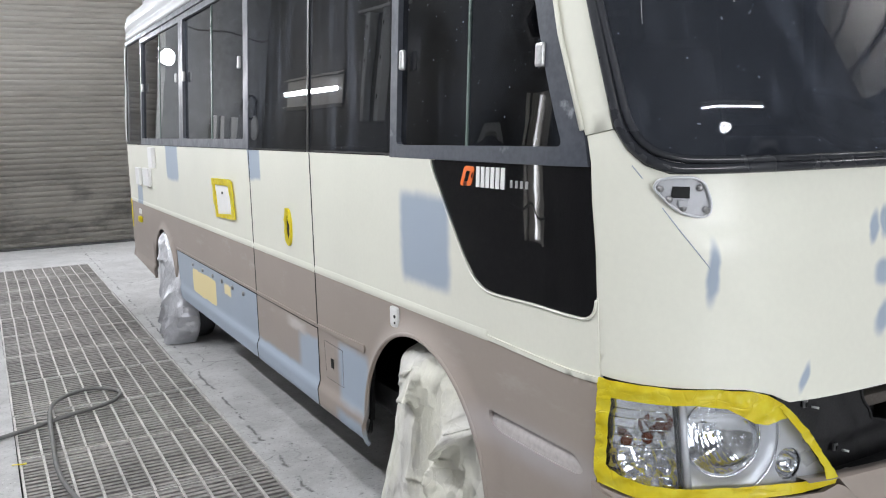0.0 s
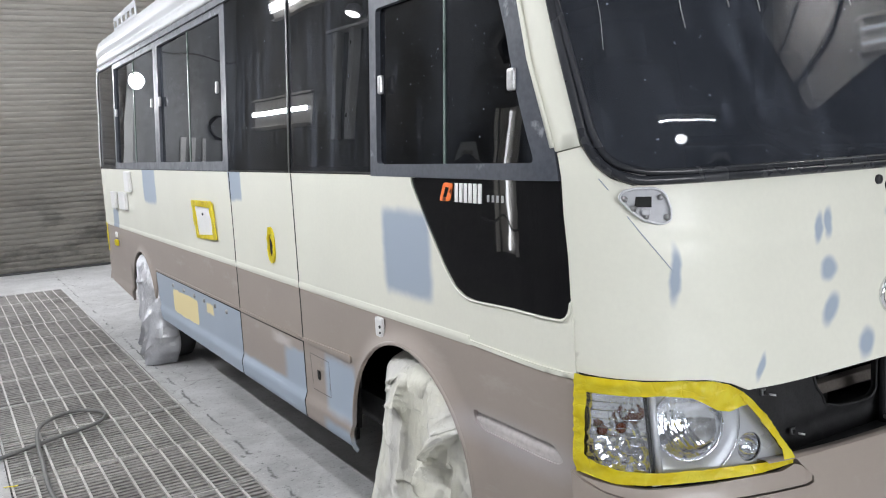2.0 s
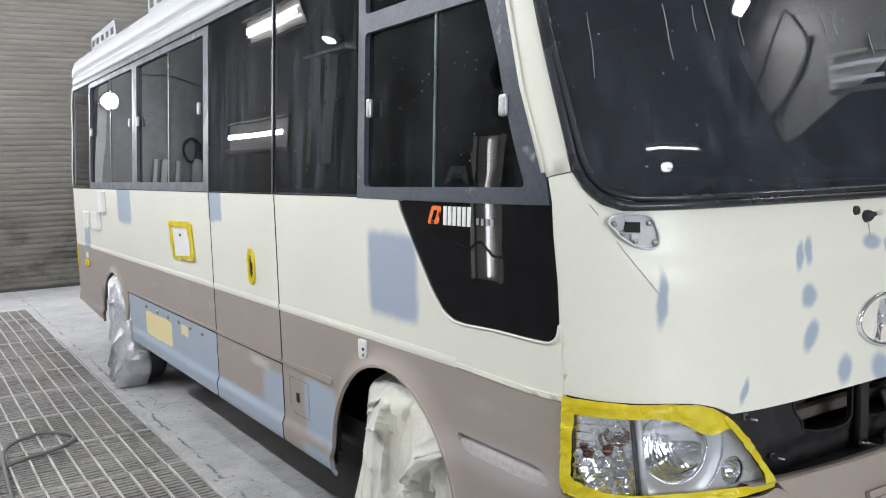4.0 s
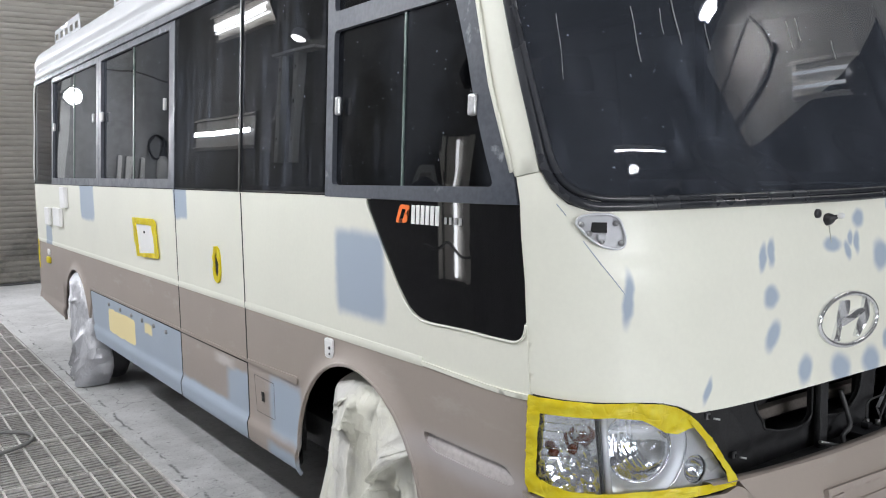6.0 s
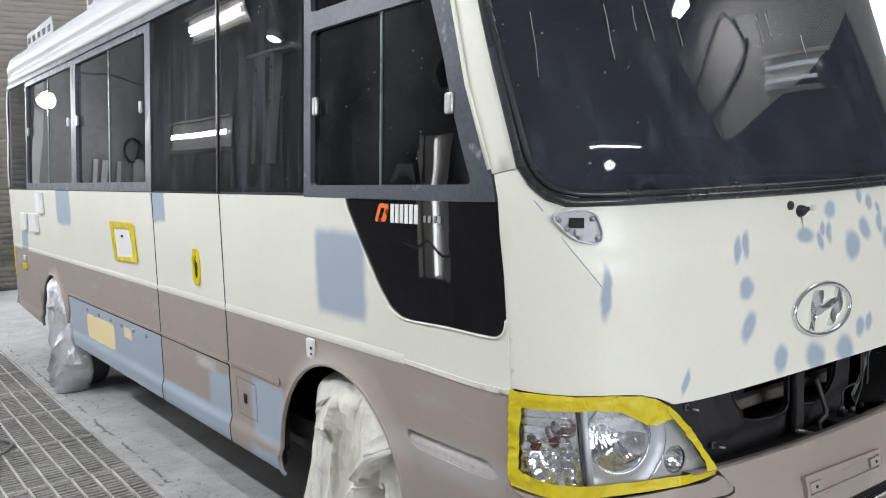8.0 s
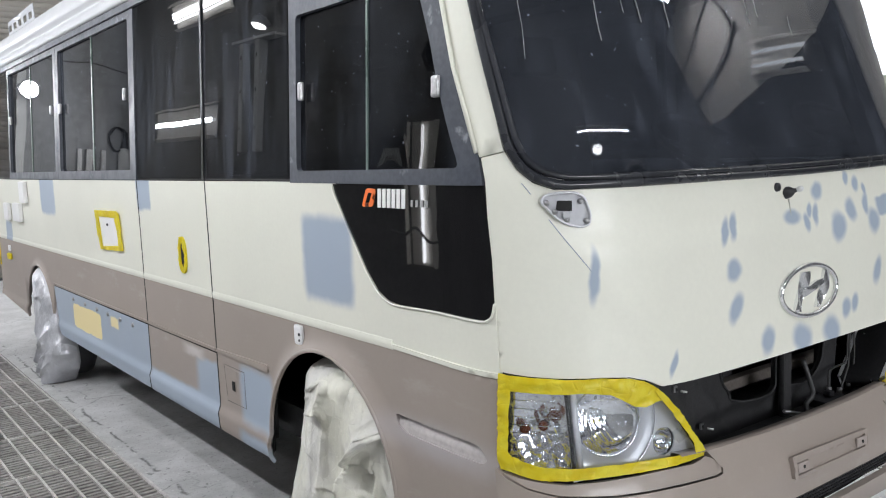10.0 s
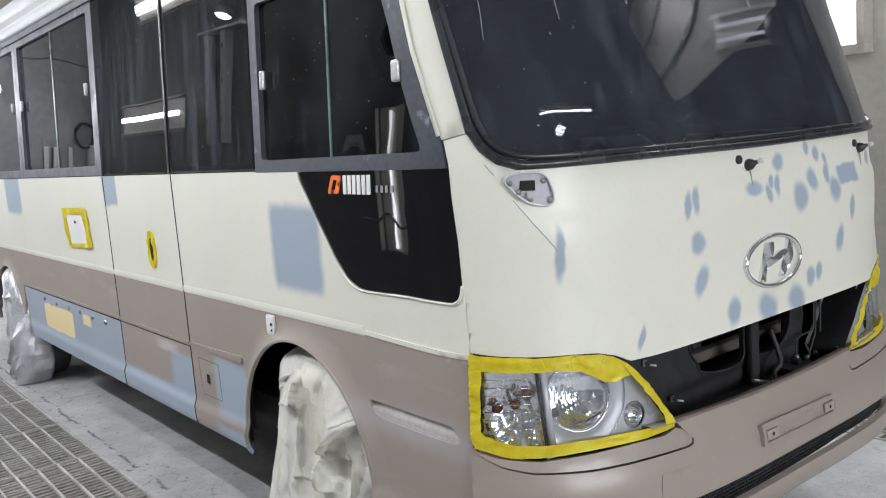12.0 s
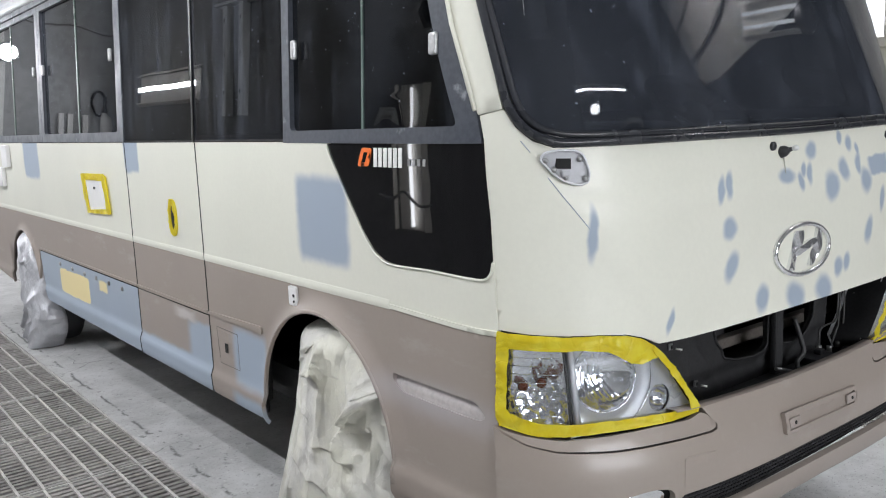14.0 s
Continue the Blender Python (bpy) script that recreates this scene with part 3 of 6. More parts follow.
def grating(x0, x1, near):
    """Panels 0.7 m long, laid unevenly; long bars, and broad cross bars."""
    w = x1 - x0
    n_pan, cells, m = 13, 10, 17
    ln = (GY1 - GY0) / n_pan
    rng = random.Random(5)
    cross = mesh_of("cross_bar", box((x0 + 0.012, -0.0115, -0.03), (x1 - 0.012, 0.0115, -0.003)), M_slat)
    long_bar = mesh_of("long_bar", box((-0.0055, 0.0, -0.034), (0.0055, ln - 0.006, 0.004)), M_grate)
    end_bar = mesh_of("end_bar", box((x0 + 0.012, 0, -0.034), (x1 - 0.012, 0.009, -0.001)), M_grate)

    def piece(name, me, g, place, turn=0.0):
        o = new(name, me)
        o.parent = g
        o.matrix_parent_inverse = g.matrix_basis.inverted()
        o.location, o.rotation_euler = place, (0, 0, turn)

    for k in range(n_pan):
        y0 = GY0 + k * ln + 0.003
        g = thing("floor_grating", ((x0 + x1) / 2, y0, 0), "dusty galvanised steel floor grating panel", "floor grating", "floor gratings", "structure")
        dx = rng.uniform(-0.007, 0.007)
        for i in range(cells + 1):
            bx = min(max(x0 + 0.010 + (w - 0.02) * i / cells + dx, x0 + 0.007), x1 - 0.007)
            piece("long_bar", long_bar, g, (bx, y0, rng.uniform(-0.002, 0.002)), rng.uniform(-0.006, 0.006))
        piece("end_bar", end_bar, g, (0, y0, 0))
        ys = [y0 + 0.012 + (ln - 0.02) * (i + 0.5) / m for i in range(m)]
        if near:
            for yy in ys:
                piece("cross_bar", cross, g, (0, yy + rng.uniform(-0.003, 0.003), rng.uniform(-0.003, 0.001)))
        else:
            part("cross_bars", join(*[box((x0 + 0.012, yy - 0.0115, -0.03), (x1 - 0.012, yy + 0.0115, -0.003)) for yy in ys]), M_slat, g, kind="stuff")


def fluorescent(name, m, length, label, width=0.28, lit=M_tube, single=False, watts=31):
    """A trough with two tubes, along the pose's x, lit towards its -z."""
    f = thing(name, m.translation, label, "light fixture", "light fixtures")
    h, w = length / 2, width / 2
    side_rail = [box((-h, -0.003, -0.035), (h, 0.003, 0.035), 0, m @ pose(0, sg * (w - 0.02), -0.036, sg * -32)) for sg in (-1, 1)]
    part("trough", join(box((-h, -w + 0.04, -0.008), (h, w - 0.04, -0.001), 0, m), *side_rail), M_reflector, f)
    for yy in ((-0.05, 0.05) if width > 0.2 and not single else (0.0,)):
        part("tube", tube([m @ Vector((-length / 2 + 0.03, yy, -0.035)), m @ Vector((length / 2 - 0.03, yy, -0.035))], 0.015), lit, f, "glowing fluorescent tube")
    if watts:
        area_lamp("tube_light", m @ pose(0, 0, -0.056), length - 0.1, 0.05, watts * length, COOL)
    return f


def basis(place, ax, az):
    x, z = Vector(ax).normalized(), Vector(az).normalized()
    y = z.cross(x)
    return Matrix(((x.x, y.x, z.x, place[0]), (x.y, y.y, z.y, place[1]), (x.z, y.z, z.z, place[2]), (0, 0, 0, 1)))


for ly in ROW_L:
    fluorescent("wall_light", basis((ROOM_L + 0.05, ly, 3.6), (0, 1, 0), (-0.9, 0, 0.35)), 1.8, "white twin-tube fixture high on the booth wall, right row added as fill", 0.36, watts=31 if ly < 8 else 7)
# Added fill row behind the bus, there only to brighten the shutter.
for ly in (4.8, 7.2, 9.6):
    fluorescent("wall_light", basis((ROOM_R - 0.05, ly, 3.6), (0, 1, 0), (0.9, 0, 0.35)), 1.8, "white twin-tube fixture high on the booth wall, right row added as fill", 0.36, watts=31 if ly < 9 else 6)
# Added fill lights, placed where no glass reflects them.
for ly in (-0.6, 1.4):
    fluorescent("ceiling_light", basis((-2.9, ly, ROOM_H - 0.006), (0, 1, 0), (0, 0, 1)), 1.8, "added twin-tube fill light under the ceiling", 0.36, watts=16)
# Unseen row added at the back to lift the shutter's brightness.
for lx in (-2.4, 0.0, 2.4):
    fluorescent("ceiling_light", basis((lx, 9.3, ROOM_H - 0.006), (1, 0, 0), (0, 0, 1)), 1.6, "added twin-tube fill light under the ceiling", 0.36, watts=3)
fluorescent("wall_light", basis((ROOM_L + 0.012, 9.07, 2.25), (0, 1, 0), (-1, 0, 0)), 1.95, "fluorescent tube fixture on the booth wall", 0.42, lit=M_tube_dim, single=True, watts=36)
fluorescent("wall_light", basis((ROOM_L + 0.012, 3.96, 1.30), (0, 0, 1), (-1, 0, 0)), 1.42, "upright fluorescent tube fixture on the booth wall", 0.47, single=True, watts=0)
fluorescent("ceiling_light", basis((1.04, -4.39, ROOM_H - 0.006), (2.53, 0.45, 0), (0, 0, 1)), 2.55, "long fluorescent tube under the ceiling", 0.14, watts=14)
fluorescent("wall_light", basis((ROOM_R - 0.012, -1.15, 3.25), (0, 0.40, -0.31), (1, 0, 0)), 0.66, "twin-tube fixture on the booth wall", 0.3, lit=M_tube_dim, watts=0)


def round_lamp(place, axis, r=0.13, stem=None, watts=0, broad=1.0, tall=1.0):
    m = look(place, Vector(place) + Vector(axis)) @ Matrix.Diagonal((broad, tall, 1, 1))
    f = thing("round_lamp", place, "round white lit work lamp in a metal housing", "lamp", "round lamps")
    part("housing", revolve([(r * 0.5, 0.1), (r * 0.95, 0.07), (r * 1.12, 0.0), (r * 1.0, -0.01)], m, 24, True), M_greyplastic, f)
    part("lens", revolve([(r * 0.95, -0.012), (r * 0.6, -0.03), (0.001, -0.036)], m, 24), M_led, f, "glowing lens")
    if watts:
        area_lamp("lamp_light", look(place, Vector(place) + Vector(axis)) @ pose(0, 0, -0.045), r * 1.2, r * 1.2, watts, COOL)
    part("stem", tube([Vector(place) - Vector(axis).normalized() * 0.08, Vector(stem)], 0.02, 8), M_greyplastic, f)


round_lamp((ROOM_L + 0.115, 6.85, 3.14), (0.35, -0.1, -1), 0.075, stem=(ROOM_L, 6.85, 3.14))
round_lamp((-2.14, ROOM_B - 0.20, 2.65), (0.15, -1, -0.1), 0.12, stem=(-2.14, ROOM_B - 0.02, 2.65), watts=22)
round_lamp((2.88, -1.54, 4.22), (0.25, -0.1, -1), 0.17, stem=(2.90, -1.56, ROOM_H), watts=30)
round_lamp((0.66, -4.86, 4.24), (-0.3, 1, -0.6), 0.13, stem=(0.66, -4.86, ROOM_H), broad=2.6, tall=0.55)
for pts in ([(4.11, -1.41), (4.08, -1.65), (4.04, -2.05), (4.07, -2.34)], [(4.11, -1.38), (3.95, -1.36), (3.78, -1.39), (3.71, -1.49), (3.68, -1.95), (3.77, -2.34)], [(3.78, -1.33), (3.67, -1.58), (3.68, -1.85), (3.71, -2.08), (3.74, -2.34)]):
    tagged(part("wall_cable", tube(smooth_line([(ROOM_R - 0.015, y, z) for z, y in pts], 8), 0.014, 6), M_hose, None), "dark cable looped along the booth wall", "cable", "wall cables")


post = thing("wall_post", (ROOM_L, 7.0, 0), "pale steel post with a bracket on the booth wall", "post")
for y in (6.93, 7.32):
    part("channel", box((ROOM_L + 0.001, y - 0.05, 1.85), (ROOM_L + 0.09, y + 0.05, 3.0), 0.01), M_steel_pale, post)
    for z in (2.1, 2.5, 2.85):
        part("bolt_hole", box((ROOM_L + 0.0905, y - 0.012, z - 0.02), (ROOM_L + 0.093, y + 0.012, z + 0.02)), M_gap, post)
part("top_plate", box((ROOM_L + 0.001, 6.5, 3.0), (ROOM_L + 0.12, 7.5, 3.03), 0.006), M_steel_pale, post)


tagged(part("wall_cable", tube(smooth_line([(ROOM_L + 0.12, 4.30, 0.86), (ROOM_L + 0.13, 4.10, 0.84), (ROOM_L + 0.13, 3.95, 0.90), (ROOM_L + 0.12, 3.78, 0.80), (ROOM_L + 0.01, 3.70, 0.80)], 6), 0.012, 6), M_hose, None), "dark cable looped along the booth wall", "cable", "wall cables")
for k, px in enumerate((-2.83, -2.96, -3.15)):
    tagged(part("white_board", box((px - 0.035, ROOM_B - 0.09, 0.0), (px + 0.035, ROOM_B - 0.05, 1.93), 0.004), M_white_plastic, None), "narrow white board standing against the shutter", "board", "boards at the shutter")


tagged(part("wall_cable", tube(smooth_line([(-2.10, ROOM_B - 0.045, 3.22), (-2.5, ROOM_B - 0.045, 3.10), (-3.0, ROOM_B - 0.045, 3.13), (-3.45, ROOM_B - 0.045, 3.06), (ROOM_L + 0.02, ROOM_B - 0.045, 3.10)], 6), 0.010, 6), M_hose, None), "dark cable looped along the booth wall", "cable", "wall cables")
# A coiled tube stands in for a dark cloth bundle.
coil = [(-3.36 + 0.13 * math.cos(a * 0.42) * (0.8 + 0.2 * math.sin(a * 1.3)), ROOM_B - 0.06 - 0.05 * (a / 60), 2.10 + 0.17 * math.sin(a * 0.42)) for a in range(61)]
tagged(part("hung_bundle", tube(coil, 0.014, 6), M_rubber, None), "dark cloth bundle hung on the wall pier, built as a coil", "cable")
tagged(part("hung_bag", tube([(-3.43, ROOM_B - 0.10, 1.98), (-3.44, ROOM_B - 0.11, 1.90), (-3.45, ROOM_B - 0.11, 1.78), (-3.44, ROOM_B - 0.10, 1.68), (-3.44, ROOM_B - 0.10, 1.62)], 0.07, 10, taper=lambda t: 0.35 + 0.65 * math.sin(math.pi * t) ** 0.7), M_white_plastic, None), "crumpled white bag hung on the wall pier", "bag")
def curtain():
    """An added dark sheet that keeps the lower wall dark in reflections, its upper edge sagging."""
    bm = bmesh.new()
    cols = []
    for i in range(41):
        y = -2.33 + 1.95 * i / 40
        top = 3.46 - 0.34 * ((y + 2.33) / 1.95) ** 0.8 - 0.05 * math.sin(math.pi * i / 40)
        cols.append([bm.verts.new((ROOM_R - 0.03 - 0.012 * math.sin(i * 1.1) * (1 - j / 8), y, top * j / 8 + 0.02)) for j in range(9)])
    for c0, c1 in zip(cols, cols[1:]):
        for j in range(8):
            bm.faces.new((c0[j], c0[j + 1], c1[j + 1], c1[j])).smooth = True
    bmesh.ops.solidify(bm, geom=bm.faces[:], thickness=0.004)
    return bm


tagged(part("dark_wall_sheet", curtain(), plain("dark_wall_stand_in", (0.045, 0.045, 0.05), 0.8, vary=0.3), None), "added dark sheet that darkens the lower booth wall", "curtain")
reel = thing("hose_reel", (ROOM_R, -0.95, 3.0), "dark round hose reel on the booth wall", "hose reel")
part("drum", revolve([(0.001, 0.0), (0.05, 0.0), (0.05, 0.12), (0.115, 0.125), (0.12, 0.15), (0.11, 0.165), (0.001, 0.165)], basis((ROOM_R, -0.93, 3.02), (0, 1, 0), (-1, 0, 0)), 28), M_rubber, reel)


def light_panel(m, w, h):
    """A lit panel in a wall; the pose's z points into the wall, x along it."""
    p = thing("light_panel", m.translation, "bright white lit panel; those in the front wall are added fill", "light panel", "light panels")
    part("diffuser", box((-w / 2, -h / 2, -0.10), (w / 2, h / 2, -0.06), 0, m), M_panel, p, "glowing diffuser")
    for x0, x1, y0, y1 in ((-w / 2 - 0.05, w / 2 + 0.05, -h / 2 - 0.06, -h / 2), (-w / 2 - 0.05, w / 2 + 0.05, h / 2, h / 2 + 0.06), (-w / 2 - 0.05, -w / 2, -h / 2, h / 2), (w / 2, w / 2 + 0.05, -h / 2, h / 2)):
        part("frame", box((x0, y0, -0.13), (x1, y1, -0.0005), 0.004, m), M_wall, p)


for py in (1.88, 3.26, 4.64):
    light_panel(basis((ROOM_R, py, 2.57), (0, 1, 0), (1, 0, 0)), 1.28, 1.46)
# Front wall panels are added fill for the bus front, unseen behind the camera.
for px in (-2.7, -1.3, 0.1):
    light_panel(basis((px, ROOM_F, 2.1), (1, 0, 0), (0, -1, 0)), 1.28, 1.5)
area_lamp("panel_light", basis((ROOM_R - 0.14, 3.26, 2.57), (0, 1, 0), (1, 0, 0)), 4.04, 1.46, 120, COOL)
# Added fill lamp that goes with the made-up front panels.
area_lamp("panel_light", basis((-1.3, ROOM_F + 0.14, 2.1), (1, 0, 0), (0, -1, 0)), 4.08, 1.5, 168, COOL)

# ---- the bus ----
bus = thing("bus", (0, 3.2, 0), "cream and taupe minibus with primer patches and yellow masking tape", "bus")
Z_BELT, Z_MOULD = 1.398, 0.940
D0, D1 = 1.915, 2.752

# side panels, upper half
BLACK = [(-1.795, 1.392), (-1.7825, 1.361), (-1.712, 1.262), (-1.626, 1.147), (-1.567, 1.0886), (-1.517, 1.066), (-1.46, 1.060), (-1.29, 1.064), (-1.14, 1.061), (-1.1096, 1.0625), (-1.088, 1.076), (-1.0794, 1.109), (-1.081, 1.211), (-1.0887, 1.319), (-1.095, 1.392)]
up = side([(D1 + 0.010, Z_MOULD), (REAR - 0.06, Z_MOULD), (REAR - 0.06, Z_BELT), (D1 + 0.010, Z_BELT)])
part("rear_side_panel", sheet(up), M_cream, bus, "cream side panel with grey primer patches")
low = [(-1.075, 0.926), (-1.0752, 1.108), (-1.0785, 1.108), (-1.0865, 1.0735)] + [(s - 0.004 if s < -1.3 else s, z - 0.004) for s, z in reversed(BLACK[1:10])] + [(-1.799, Z_BELT), (sy(D0 - 0.010), Z_BELT), (sy(D0 - 0.010), Z_MOULD), (sy(0.6), Z_MOULD)]
part("front_side_panel", sheet(low), M_cream, bus, "cream side panel with a grey primer patch")
part("black_panel", sheet(BLACK, step=0.06, off=-0.002), M_black, bus, "glossy black corner panel")
part("panel_lip", tube([skin(v.x, v.y) + skin_normal(v.x, v.y) * 0.001 for v in smooth_line([(q - 0.002, z - 0.003, 0) for q, z in BLACK[:9]] + [(-1.1085, 1.0590, 0), (-1.0870, 1.0735, 0), (-1.0790, 1.104, 0)], 4)], 0.0035, 6), M_cream, bus, "rolled cream panel edge")

# lower panels
ARCH_F, ARCH_R, AR = (1.0, 0.45), (5.035, 0.42), 0.405


def arch(c, r, a0, a1, n=20):
    return [(c[0] + r * math.cos(radians(a0 + (a1 - a0) * i / n)), c[1] + r * math.sin(radians(a0 + (a1 - a0) * i / n))) for i in range(n + 1)]


dent_poly = rounded([(-1.512, 0.7445), (-1.152, 0.7435), (-1.121, 0.703), (-1.14, 0.690), (-1.46, 0.692), (-1.502, 0.712)], 0.022)


dent_mid = (sum(p[0] for p in dent_poly) / len(dent_poly), sum(p[1] for p in dent_poly) / len(dent_poly))
dent_hole = [(dent_mid[0] + (s - dent_mid[0]) * 0.985, dent_mid[1] + (z - dent_mid[1]) * 0.92) for s, z in dent_poly]


def recess(s, z):
    """A scoop, deepest along its upper edge, with a soft rib."""
    v = min(1.0, max(0.0, (z - 0.690) / 0.053))
    return -0.017 * v ** 1.3 + 0.004 * math.exp(-((v - 0.45) / 0.12) ** 2)


def flare(c, r, w, h):
    """The swelling of a panel towards its wheel arch."""
    return lambda s, z: h * max(0.0, 1 - max(0.0, math.hypot(-s - LEN + YC - c[0], z - c[1]) - r) / w) ** 2 if z > c[1] - 0.05 else h * max(0.0, 1 - max(0.0, math.hypot(-s - LEN + YC - c[0], z - c[1]) - r) / w) ** 2 * max(0.0, 1 - (c[1] - 0.05 - z) / 0.08)


ra = arch(ARCH_R, 0.385, 5, 175)
quarter = side([(REAR - 0.06, 0.46), (REAR - 0.06, Z_MOULD - 0.004), (D1 + 0.010, Z_MOULD - 0.004), (D1 + 0.010, 0.705), (4.655, 0.705)] + [p for p in reversed(ra) if p[0] > 4.66 and p[1] > 0.44] + [(5.42, 0.395), (5.6, 0.40)])
part("rear_lower_panel", sheet(quarter, step=0.022, relief=flare(ARCH_R, 0.385, 0.06, 0.016)), M_taupe, bus, "taupe lower side panel with a wheel arch")
part("luggage_flap", sheet(rounded(side([(D1 + 0.010, 0.385), (D1 + 0.010, 0.698), (4.64, 0.698), (4.60, 0.52), (4.52, 0.39)]), 0.02), step=0.015), M_flap, bus, "grey primed luggage flap with a bare yellow patch")
fa = arch(ARCH_F, AR, -12, 192)
fender = side([(D0 - 0.010, 0.378), (D0 - 0.010, Z_MOULD - 0.004), (0.6, Z_MOULD - 0.004)]) + [(-1.078, 0.922), (-1.092, 0.69), (-1.10, 0.32)] + side([(0.60, 0.30)] + [p for p in reversed(fa) if p[1] > 0.37 or p[0] < 1.0] + [(1.418, 0.378)])
part("front_fender", sheet(fender, [dent_hole], step=0.016, relief=flare(ARCH_F, AR, 0.075, 0.026)), M_fender, bus, "taupe front fender with sanded patches")


def lip(c, r, a0, a1, h, mat):
    """The rolled edge of a wheel arch."""
    part("arch_lip", tube([skin(sy(y), z) + skin_normal(sy(y), z) * (h - 0.007) for y, z in arch(c, r + 0.003, a0, a1, 48)], 0.007, 8), mat, bus, "rolled arch edge")


lip(ARCH_F, AR, 0, 184, 0.026, M_fender)
lip(ARCH_R, 0.385, 8, 138, 0.016, M_taupe)

# the door
door = part("door", sheet(side([(D0, Z_MOULD), (D1, Z_MOULD), (D1, Z_BELT), (D0, Z_BELT)])), M_cream, bus, "cream door panel with taped handle recess")
part("door_lower_panel", sheet(side([(D0, 0.378), (D1, 0.378), (D1, 0.698), (D0, 0.698)]), step=0.015), M_doorlow, door, "taupe lower door panel with grey primer")
part("door_middle_panel", sheet(side([(D0, 0.703), (D1, 0.703), (D1, Z_MOULD - 0.004), (D0, Z_MOULD - 0.004)])), M_taupe, door, "taupe door strip")

# dark shell behind the joints
part("inner_shell", sheet(side([(0.25, 0.88), (0.25, 1.40), (6.3, 1.40), (6.3, 0.86), (1.5, 0.86)]), off=-0.06, step=0.2), M_gap, bus)
part("inner_shell", sheet(side([(1.52, 0.42), (1.52, 0.87), (4.6, 0.87), (4.6, 0.42)]), off=-0.06, step=0.2), M_gap, bus)

# Near-black tubes added in the joints to put in their shade.
for y in (D0 - 0.005, D1 + 0.005):
    part("joint_dark", tube([skin(sy(y), 0.385 + 1.01 * k / 30) + Vector((0.002, 0, 0)) for k in range(31)], 0.0042, 6), M_gap, bus)
part("joint_dark", tube([skin(sy(y), 0.7005) + Vector((0.003, 0, 0)) for y in (D0, D1)], 0.003, 6), M_gap, bus)
part("joint_dark", tube([skin(sy(y), 0.7005) + Vector((0.003, 0, 0)) for y in (D1 + 0.012, 4.62)], 0.003, 6), M_gap, bus)
part("panel_edge", sheet([(-1.078, 0.9205), (sy(0.606), 0.931), (sy(0.606), 0.944), (-1.076, 0.934)], step=0.02, off=0.0035, thick=0.010), M_cream, bus)

# moulding
for a, b in ((0.607, D0 - 0.010), (D0, D1), (D1 + 0.010, REAR - 0.07)):
    part("moulding", sheet(side([(a, 0.927), (b, 0.927), (b, 0.955), (a, 0.955)]), step=0.01, off=0.001, thick=0.010, relief=lambda s, z: 0.0025 * max(0.0, 1 - ((z - 0.941) / 0.0145) ** 4)), M_cream, bus)
for a, b in ((1.43, D0 - 0.010), (D0 + 0.002, D1 - 0.002), (D1 + 0.010, 4.62)):
    part("bead", sheet(rounded(side([(a, 0.709 if a > 1.5 else 0.707), (b, 0.709), (b, 0.721), (a, 0.721 if a > 1.5 else 0.736)]), 0.014), step=0.02, off=0.006, thick=0.009), M_taupe, bus)

def flip(pts, sg):
    """The outline on the other side; there the lamp and its gap lie a little nearer the middle."""
    return pts if sg < 0 else [(-s - 0.165 * min(1.0, max(0.0, (0.85 + s) / 0.315)) ** 1.6, z) for s, z in pts]


# front panel
HOOD_L = [(-1.074, 0.938), (-1.013, 0.932), (-0.932, 0.926), (-0.827, 0.922), (-0.758, 0.915), (-0.701, 0.898), (-0.66, 0.878)]
SCR_L = [(-0.06, 1.369), (-0.5, 1.374), (-0.82, 1.375), (-0.916, 1.376), (-0.967, 1.394), (-1.005, 1.429), (-1.028, 1.4705)]
hood = HOOD_L + [(-0.3, 0.880), (0, 0.880), (0.3, 0.880)] + flip(HOOD_L, 1)[::-1]
hood += [(1.09, 1.40), (1.097, 1.458)] + [(-s, z) for s, z in reversed(SCR_L)] + SCR_L + [(-1.097, 1.458), (-1.09, 1.40), (-1.084, 1.07)]


def hood_relief(s, z):
    """A soft crease across, and a shallow diagonal step to either side."""
    crease = 0.009 / (1 + math.exp((z - (1.252 - 0.012 * min(1, max(0, 0.8 - abs(s)) * 3))) / 0.007)) * (1 if abs(s) < 0.85 else max(0, 1 - (abs(s) - 0.85) * 12))
    d = (abs(s) - 0.70) * 0.79 + (0.98 - z) * 0.61
    return crease + 0.006 * (1 / (1 + math.exp(d / 0.012))) * (1 if z < 1.2 else max(0, 1 - (z - 1.2) * 8)) - 0.003


part("front_panel", sheet(hood, step=0.019, relief=hood_relief), M_front, bus, "cream front panel dotted with grey primer spots")
for sg in (-1, 1):
    pil = [(-1.030, 1.4715), (-1.050, 1.633), (-1.088, 1.882), (-1.14, 2.26), (-1.335, 2.26), (-1.225, 1.893), (-1.100, 1.4595)]
    part("corner_pillar", sheet([(sg * -s, z) for s, z in pil] if sg > 0 else pil, step=0.05), M_front, bus, "cream windscreen pillar")
SCR_OUT = [(-0.06, 1.371), (-0.5, 1.376), (-0.82, 1.377), (-0.915, 1.378), (-0.965, 1.396), (-1.002, 1.430), (-1.026, 1.478), (-1.047, 1.633), (-1.085, 1.882), (-1.135, 2.25)]
SCR_IN = [(-0.06, 1.402), (-0.5, 1.405), (-0.80, 1.408), (-0.886, 1.413), (-0.94, 1.428), (-0.972, 1.455), (-0.989, 1.50), (-1.011, 1.65), (-1.05, 1.86), (-1.10, 2.20)]
scr_out = rounded(SCR_OUT + [(-s, z) for s, z in reversed(SCR_OUT)], 0.07, 7)
